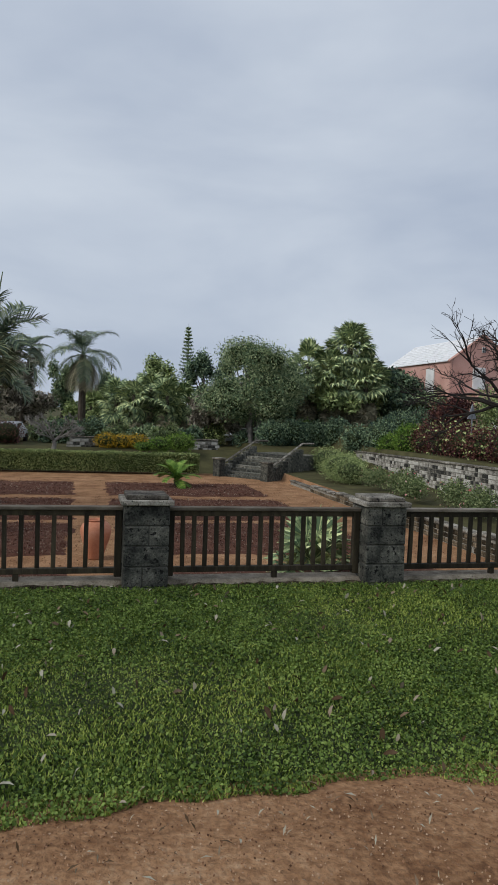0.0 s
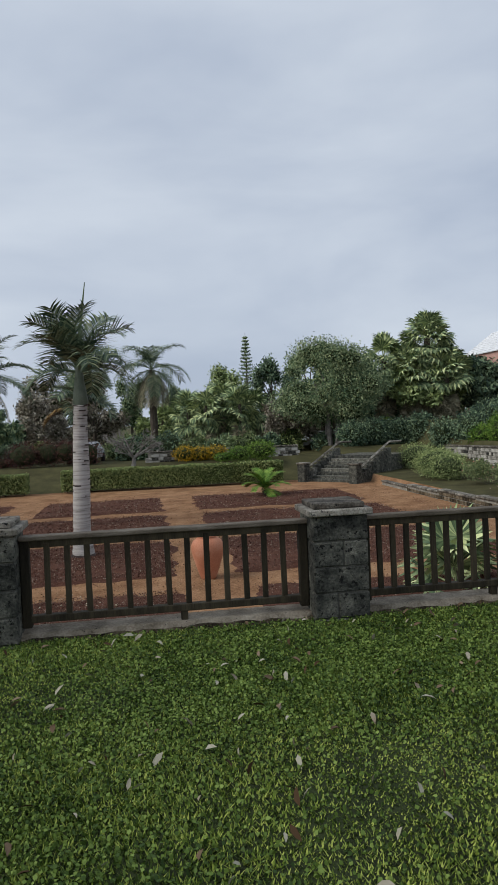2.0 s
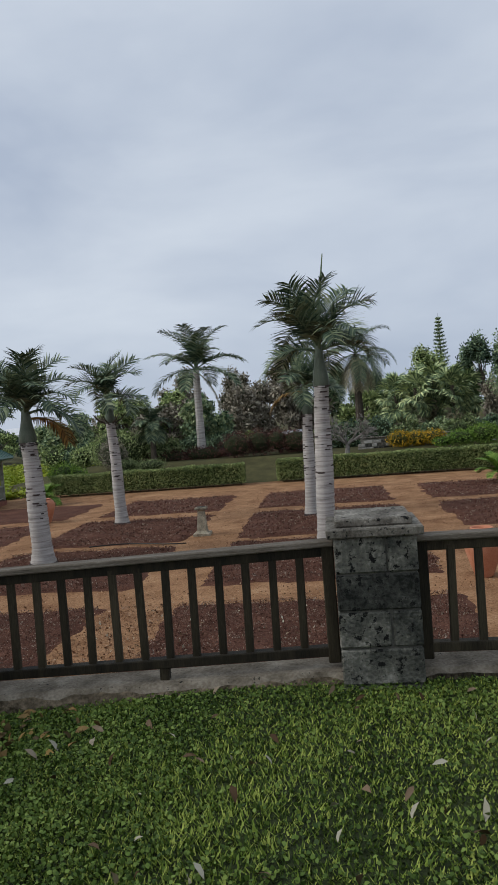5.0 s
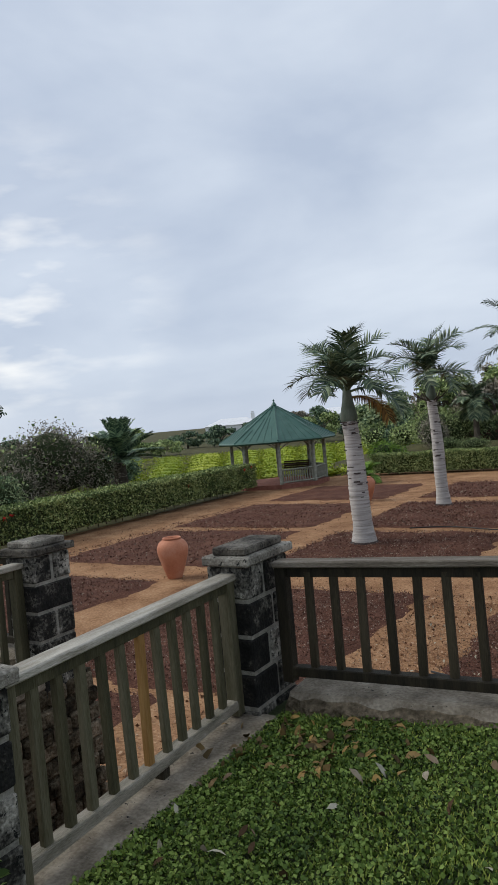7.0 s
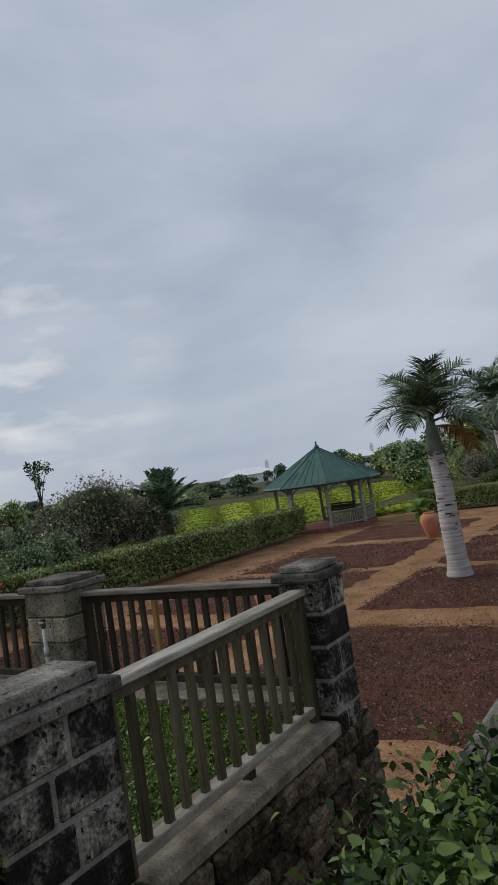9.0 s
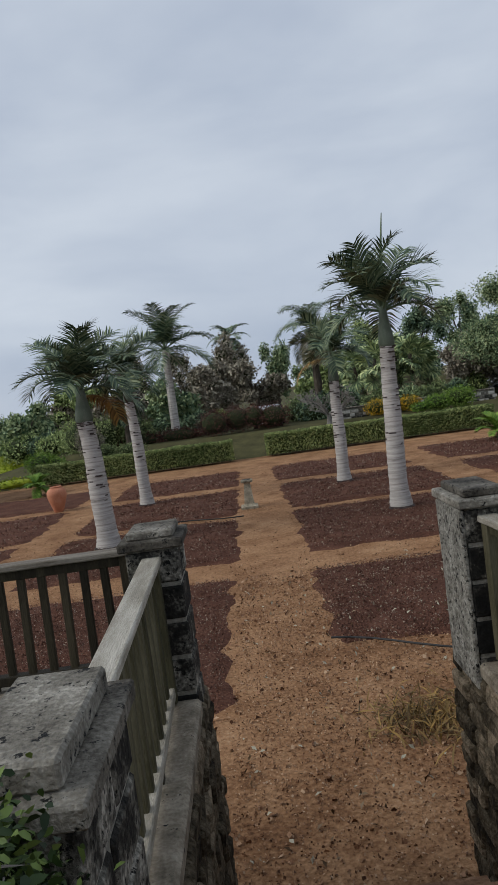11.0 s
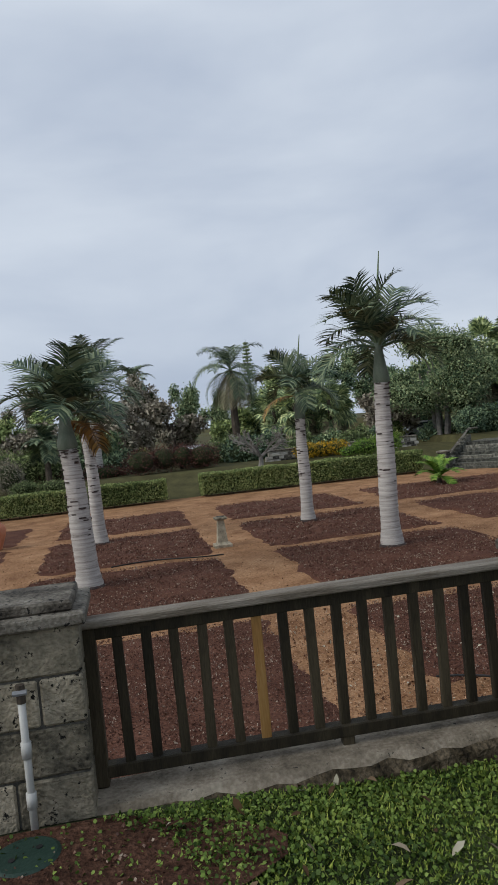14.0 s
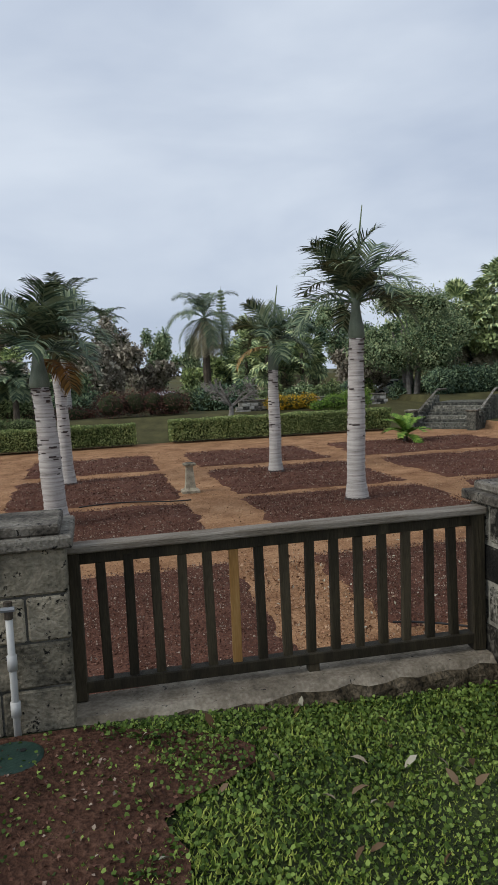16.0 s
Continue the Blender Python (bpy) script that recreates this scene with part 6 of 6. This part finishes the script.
leafy("weeping_tree", [(-26.2, 18.2, 0.2, 1.9, 1.9, 1.7), (-26.0, 20.6, 0.4, 1.8, 1.9, 1.8), (-25.5, 19.4, 1.0, 1.6, 1.6, 1.5), (-25.3, 17.0, -0.3, 1.2, 1.2, 1.1), (-25.5, 22.2, 0.0, 1.3, 1.3, 1.3)], 17000, 0.16, M["tree_brown"], 101, "weeping brown-green small-leaved tree behind the hedge", "tree", aspect=0.25, extra=[(M["tree_light"], 500, 0.16)])
broad_tree(-27.0, 17.5, -1.2, 5.0, (0.7, 0.7, 1.0), 420, 0.16, "tree_dark", 102, "thin leafy tree top standing above the bushes", 0.06, 1, 6, core=0.1)
for i, (x_, y_, h_) in enumerate(((-30, 10.5, 4.6), (-30.5, 12.8, 4.9), (-31, 14.6, 4.0), (-28.5, 9.0, 3.8))):
    broad_tree(x_, y_, -1.3, h_, (1.6, 1.6, h_ * 0.45), 6500, 0.2, "tree_dark", 110 + i, "dark green spreading conifer", 0.16, 1, 16)
# added tree that fills in the dark, shaded underside of the ferny palms
broad_tree(-23.0, 3.4, -1.3, 3.9, (1.7, 1.7, 1.6), 7000, 0.2, "tree", 115, "added leafy tree as the dark underside of the ferny palms", 0.14, 1, 16)
for i, (x_, y_, h_) in enumerate(((-22.6, 3.3, 3.4), (-22.0, 4.7, 3.2), (-23.2, 2.2, 2.7), (-22.4, 5.6, 2.2))):
    rosette(x_, y_, -1.3, "clumping_palm", h_, 0.07, 2.0, 0.42, 22, 160 + i, "ferny yellow-green clumping palm behind the railing", (86, 30), "lime", pairs=34, width=0.06, droop=0.35, arc=70, group="clumping palms")
broad_tree(-24.5, 6.0, -1.3, 4.2, (1.5, 1.5, 1.6), 6000, 0.22, "tree", 116, "dark leafy tree with a pale forked trunk", 0.16, 2, 16, "bark_pale")
bare_tree(-35, 9.5, -1.0, 8.0, 0.22, 117, "bare winter tree behind the dark conifers", "bark", 5, 9, 0.3, -0.05, None, 3, 0.011, 0.70, 0.24)
bare_tree(-33, 4.5, -1.0, 7.5, 0.2, 118, "bare winter tree beside the ferny tree", "bark", 5, 9, 0.3, -0.05, None, 3, 0.011, 0.70, 0.24)
leafy("topiary_ball", [(-22.6, 8.3, -0.55, 0.75, 0.75, 0.72)], 3600, 0.06, M["yellow"], 120, "clipped yellow-green ball shrub", "shrub")
leafy("golden_shrub", [(-23.8, 10.2, -0.4, 0.9, 1.1, 0.85)], 2200, 0.28, M["chartreuse"], 121, "spiky golden-green shrub behind the hedge", "shrub", aspect=0.15)
leafy("topiary_ball", [(-21.5, 2.2, -0.75, 0.6, 0.6, 0.6)], 2600, 0.06, M["yellow"], 122, "rounded yellow-green shrub by the railing", "shrub")
leafy("dark_shrub", [(-23.5, 13.5, -0.5, 1.0, 1.0, 0.8), (-24.0, 15.2, -0.4, 1.0, 1.0, 0.9)], 5000, 0.11, M["tree"], 123, "dark green rounded shrub behind the hedge", "shrub")
for i in range(10):      # clipped golden rows on the slope
    d_ = i * 2.6
    x0, y0 = -27.5 - d_ * 0.62, 27.0 + d_ * 0.95
    rr = random.Random(300 + i)
    ln_ = 26 + i * 1.5
    cx_, cy_ = x0 + 3, y0 + 4
    clumps_ = [(cx_ + (u - 0.4) * ln_ * 0.86, cy_ + (u - 0.4) * ln_ * 0.50, -1.62 + 0.05 * i, ln_ / 14, 0.85, 0.38) for u in [q / 11 for q in range(12)]]
    leafy("golden_hedge_row", clumps_, 7000, 0.16, M["chartreuse"], 130 + i, "low clipped golden-green hedge row on the slope", "hedge", "golden hedge rows", core_mat=M["chartreuse"])
bare_tree(-17.1, -4.4, -0.2, 17.6, 0.28, 140, "large leafless tree with hanging twigs", "twig", 6, 5, 0.52, 0.07, (0.55, 0.5, 0.25), 3, 0.010, 0.70, 0.22)

for i in range(16):
    ux, uy = -30 - rngb.uniform(0, 12), 12 + i * 1.3 + rngb.uniform(-0.8, 0.8)
    ur = rngb.uniform(1.0, 1.6)
    leafy("undergrowth_shrub", [(ux, uy, -0.6, ur, ur, ur * 0.8)], 2200, 0.2, M[rngb.choice(("tree", "tree_light", "tree_dark"))], 320 + i, "green undergrowth shrub behind the flowering hedge", "shrub", "undergrowth")
for i in range(26):
    a_ = radians(14 + i * 2.7)
    d_ = 74 + rngb.uniform(-8, 22)
    tx, ty = -d_ * math.sin(a_), d_ * math.cos(a_)
    th = rngb.uniform(2.6, 4.2)
    kind_ = rngb.choice(("tree", "tree_dark", "tree_light"))
    broad_tree(tx, ty, -1.4, th, (rngb.uniform(2.0, 3.2), 2.4, th * 0.45), 2600, 0.36, kind_, 350 + i, "low tree along the distant slope", 0.16, 1, 10)

# ---------------- shrubs at the stair head ----------------
leafy("clipped_shrub", [(x_, y_, 0.36 + 0.03 * math.sin(7 * x_ + 3 * y_), 0.36, 0.36, 0.53) for x_ in (-2.93, -2.6, -2.25) for y_ in (-3.1, -2.78)], 125000, 0.031, M["shrub"], 150, "glossy green clipped shrub in front of the stair pier", "shrub", shell=0.8, oval=True, aspect=0.5, extra=[(M["litter"], 16, 0.07)])
leafy("clipped_shrub", [(x_, y_, 0.40 + 0.03 * math.sin(9 * x_ + 3 * y_), 0.34, 0.30, 0.55) for x_ in (-5.62, -5.3, -5.02) for y_ in (-3.02, -2.8)], 115000, 0.031, M["shrub"], 151, "glossy green clipped shrub beside the other stair pier", "shrub", shell=0.8, oval=True, aspect=0.5)


# ---------------- small things by the railing ----------------
def valve_lid(x, y, z):
    p = empty("valve_cover", x, y, z)
    Geo().lathe([(0.0, 0.03), (0.125, 0.03), (0.14, 0.022), (0.145, -0.03)], n=28).done("lid", M["lid"], p, smooth=False)
    for a in (0.6, 3.7):
        Geo().lathe([(0.0, 0.034), (0.014, 0.034), (0.014, 0.02)], (0.06 * math.cos(a), 0.06 * math.sin(a), 0), 8).done("bolt", M["tyre"], p)
    return tagged(p, "round dark green plastic valve cover in the soil", "valve cover")


valve_lid(-7.54, -0.08, -0.085)


def drain_pipe(x, y, z):
    p = empty("water_pipe", x, y, z)
    Geo().tube([(0, 0, -0.05), (0.0, 0, 0.60)], [0.017, 0.017], 10).done("pipe", M["pvc"], p, smooth=True)
    for h in (0.12, 0.34):
        Geo().tube([(0, 0, h), (0, 0, h + 0.07)], [0.023, 0.023], 10).done("coupling", M["pvc"], p, smooth=True)
    Geo().tube([(0, 0, 0.58), (0, 0, 0.66)], [0.02, 0.02], 8).done("tap_body", M["bark"], p)
    Geo().tube([(-0.03, -0.02, 0.63), (0.03, -0.02, 0.63)], [0.012, 0.012], 6).done("tap_handle", M["metal"], p)
    return tagged(p, "grey plastic standpipe with a tap on the pillar", "standpipe")


drain_pipe(-7.53, 0.135, -0.10)
hose = Geo()
hose.tube([(-3.5 + 0.25 * i, 5.15 - 0.12 * i * (1 + 0.05 * i) + 0.05 * math.sin(i), garden_z(0, 4.2) + 0.1) for i in range(14)], [0.014] * 14, 6)
tagged(hose.done("irrigation_hose", M["hose"]), "black irrigation hose lying on the soil", "hose")
hose2 = Geo()
hose2.tube([(-7.6 + 0.3 * i, 16.25 + 0.25 * math.sin(i * 0.5), -1.80) for i in range(11)], [0.02] * 11, 6)
tagged(hose2.done("irrigation_hose", M["hose"]), "black hose across the dirt near the sundial", "hose")

# bare soil by the standpipe
patch = Geo()
ring_ = [(-7.83 + (1.15 + 0.12 * math.sin(3 * a) + 0.15 * math.sin(7 * a)) * math.cos(a), min(-0.5 + 0.85 * math.sin(a) * (1 + 0.15 * math.sin(5 * a)), 0.12)) for a in [6.283 * i / 48 for i in range(48)]]
patch.add([(-7.78, -0.35, lawn_z(-8, -0.35) + 0.03)] + [(x, y, lawn_z(x, y) + 0.022) for x, y in ring_], [(0, 1 + i, 1 + (i + 1) % 48) for i in range(48)])
tagged(patch.done("soil_patch", M["soil_damp"]), "bare dark soil patch beside the pillar", "soil", kind="structure")


# ---------------- grass, clover, litter, crumbs ----------------
def in_patch(x, y):
    return ((x + 7.83) / 1.05) ** 2 + ((y + 0.5) / 0.78) ** 2 < 0.85


def lawn_points(rng, n, x0, x1, y0, y1):
    x, y = rng.uniform(x0, x1, n), rng.uniform(y0, y1, n)
    edge = -4.17 - 0.012 * x + 0.07 * np.sin(x * 2.3) + 0.05 * np.sin(x * 5.1 + 1) + 0.03 * np.sin(x * 13)
    ok = (y > edge) & (y < 0.12) & ~((x > -5.12) & (x < -2.71) & (y > -2.62)) & ~((np.abs(x + 4.0) < 0.85 + 0.1 * np.sin(y * 9)) & (y < -2.5)) & ~(in_patch(x, y) & (rng.random(n) > 0.14))
    x, y = x[ok], y[ok]
    z = -0.16 * np.clip((-0.4 - x) / 2.8, 0, 1) ** 2 * (3 - 2 * np.clip((-0.4 - x) / 2.8, 0, 1))
    w = np.clip((-5.6 - x) / 1.4, 0, 1)
    z += 0.07 * w * w * (3 - 2 * w)
    s = np.clip((-3.2 - y) / 1.8, 0, 1)
    z += 0.07 * np.maximum(0, -y - 3.2) * s * s * (3 - 2 * s)
    return np.stack([x, y, z], 1)


rg = np.random.default_rng(500)
LX = (-11.0, 7.6)
base = np.concatenate([lawn_points(rg, 520000, *LX, -4.4, 0.12), lawn_points(rg, 120000, -20, -11, -4.4, 0.12), lawn_points(rg, 26000, 7.6, 9.0, -4.4, 0.12)])
n_ = len(base)
ang = rg.uniform(0, 6.283, n_)
hgt = rg.uniform(0.010, 0.027, n_) * (1 + 0.5 * (noise_ := np.sin(base[:, 0] * 1.9) * np.sin(base[:, 1] * 2.3 + 1)))
lean_ = rg.uniform(0.3, 1.3, n_)
side_ = np.stack([np.cos(ang), np.sin(ang), np.zeros(n_)], 1)
fwd = np.stack([-np.sin(ang), np.cos(ang), np.zeros(n_)], 1)
tip = base + fwd * (hgt * lean_)[:, None] + np.array([0, 0, 1.0]) * hgt[:, None]
wd = rg.uniform(0.0035, 0.007, n_)[:, None]
grass = soup("grass", np.stack([base - side_ * wd, base + side_ * wd, tip], 1), 3, M["grass"])
tagged(grass, "short green lawn grass with weeds", "grass", kind="stuff")
base = lawn_points(rg, 640000, *LX, -4.35, 0.10)
keep = rg.random(len(base)) < np.clip(0.45 + 0.5 * np.sin(base[:, 0] * 1.1 + 2) * np.sin(base[:, 1] * 1.6) + 0.25 * (base[:, 0] < -1), 0.12, 1)
base = base[keep]
base[:, 2] += rg.uniform(0.008, 0.04, len(base))
clover = soup("clover", leaf_ovals(rg, base, 0.0195, 0.85, 1.1), 6, M["clover"])
tagged(clover, "small round-leaved weeds in the lawn", "weeds", kind="stuff")
base = lawn_points(rg, 1100, *LX, -4.4, 0.1)
base[:, 2] += 0.045
fallen = soup("fallen_leaves", leaf_ovals(rg, base, 0.075, 0.36, 1.6), 6, M["litter"])
tagged(fallen, "scattered dry grey and brown fallen leaves", "leaves", kind="stuff")
m_ = 700
base = np.stack([rg.uniform(-7, 8, m_), -4.3 - np.abs(rg.normal(0, 0.7, m_)), np.zeros(m_)], 1)
base[:, 2] = 0.07 * np.maximum(0, -base[:, 1] - 3.2) * np.clip((-3.2 - base[:, 1]) / 1.8, 0, 1) + 0.03
debris = soup("path_litter", leaf_quads(rg, base, 0.05, 0.22, 3.0), 4, M["litter"])
tagged(debris, "twigs and leaf litter on the dirt path", "leaf litter", kind="stuff")


def crumbs(n, x0, x1, y0, y1, size, seed, drop=0.0):
    r = np.random.default_rng(seed)
    x, y = r.uniform(x0, x1, n), y0 + (y1 - y0) * r.random(n)
    u = np.clip(y / 12, 0, 1)
    z = -1.80 - 0.05 * u * u * (3 - 2 * u) + drop
    return leaf_quads(r, np.stack([x, y, z + r.uniform(0.0, 0.03, n)], 1), size, 0.85, 0.2)


rows_c = [crumbs(int((b - a) * (d - c) * dens), a + 0.16, b - 0.16, c + 0.14, d - 0.14, sz, 600 + i, 0.055) for i, (a, b, c, d, dens, sz) in enumerate((
    (-3.5, 2.0, 4.9, 9.3, 868, 0.027), (-2.1, 2.0, 1.0, 4.85, 588, 0.027), (3.3, 11, 1, 9.3, 364, 0.027), (-9.7, -4.75, 3.6, 9.3, 728, 0.027), (-9.7, -6.4, 1.0, 3.5, 588, 0.027), (-17, -11, 1.5, 9.3, 200, 0.04),
    (-9.75, -4.65, 10.65, 15.9, 300, 0.036), (-3.35, 2.05, 10.65, 15.9, 360, 0.036), (3.25, 10.6, 10.65, 15.9, 200, 0.04), (-9.75, -4.65, 16.4, 22, 140, 0.05), (-3.35, 2.05, 16.4, 22, 140, 0.05), (3.25, 10.6, 16.4, 22, 110, 0.05), (3.25, 10.6, 23, 28.4, 70, 0.06), (-3.35, 2.05, 23, 28.4, 70, 0.06), (-9.75, -4.65, 23, 28.4, 70, 0.06), (-17, -11, 10.65, 22, 70, 0.05)))]
tagged(soup("soil_crumbs", np.concatenate(rows_c), 4, M["pebble"]), "loose crumbs and chips on the soil beds", "soil crumbs", kind="stuff")
grit = np.concatenate([crumbs(30000, -10, 2.6, 0.4, 10.5, 0.016, 640, 0.0), crumbs(22000, -19, 13, 9.3, 30, 0.035, 641, 0.0), crumbs(17000, -4.8, -1.2, 0.36, 9.3, 0.024, 642, 0.0), crumbs(1500, -6.3, -1.2, 0.36, 9.3, 0.055, 643, 0.0)])
tagged(soup("path_grit", grit, 4, M["gravel"]), "fine grit and chips on the dirt paths", "grit", kind="stuff")
straw = leaf_quads(rg, np.stack([rg.normal(-2.85, 0.3, 500), rg.normal(2.75, 0.32, 500), np.full(500, -1.79) + rg.uniform(0, 0.07, 500)], 1), 0.26, 0.07, 1.5)
tagged(soup("dry_grass_heap", straw, 4, M["palm_dry"]), "small heap of dry straw on the dirt", "straw", kind="stuff")
pp = np.stack([rg.uniform(-7, 7, 26000), -4.2 - np.abs(rg.normal(0, 1.3, 26000)), np.zeros(26000)], 1)
sq = np.clip((-3.2 - pp[:, 1]) / 1.8, 0, 1)
pp[:, 2] = 0.07 * np.maximum(0, -pp[:, 1] - 3.2) * sq * sq * (3 - 2 * sq) - 0.16 * np.clip((-0.4 - pp[:, 0]) / 2.8, 0, 1) + 0.008
tagged(soup("path_gravel", leaf_quads(rg, pp, 0.011, 0.9, 0.5), 4, M["gravel"]), "fine orange gravel on the dirt path", "gravel", kind="stuff")
lx = rg.uniform(-4.7, 1.5, 900)
ly = rg.uniform(0.3, 9.5, 900)
lu = np.clip(ly / 12, 0, 1)
lp = np.stack([lx, ly, -1.80 - 0.05 * lu * lu * (3 - 2 * lu) + np.where((lx > -3.5) & (ly > 4.9) | (lx > -2.1), 0.09, 0.03)], 1)
tagged(soup("garden_litter", leaf_quads(rg, lp, 0.06, 0.5, 2.0), 4, M["litter"]), "dry leaves scattered over the garden soil", "leaf litter", kind="stuff")

ps = np.stack([rg.uniform(-8.7, -6.8, 900), rg.uniform(-1.1, 0.05, 900), np.zeros(900)], 1)
ps = ps[[in_patch(a, b) for a, b in ps[:, :2]]]
ps[:, 2] = [lawn_z(a, b) + 0.03 for a, b in ps[:, :2]]
tagged(soup("soil_chips", leaf_quads(rg, ps, 0.02, 0.8, 1.0), 4, M["pebble"]), "small chips and crumbs on the damp soil patch", "soil crumbs", kind="stuff")
dl = np.stack([rg.normal(-2.35, 0.28, 90), rg.normal(-0.35, 0.2, 90), np.zeros(90)], 1)
dl[:, 2] = [lawn_z(a, b) + 0.035 for a, b in dl[:, :2]]
tagged(soup("leaf_drift", leaf_ovals(rg, dl, 0.07, 0.5, 1.6), 6, M["palm_dry"]), "drift of dry brown leaves in the lawn corner", "leaves", kind="stuff")
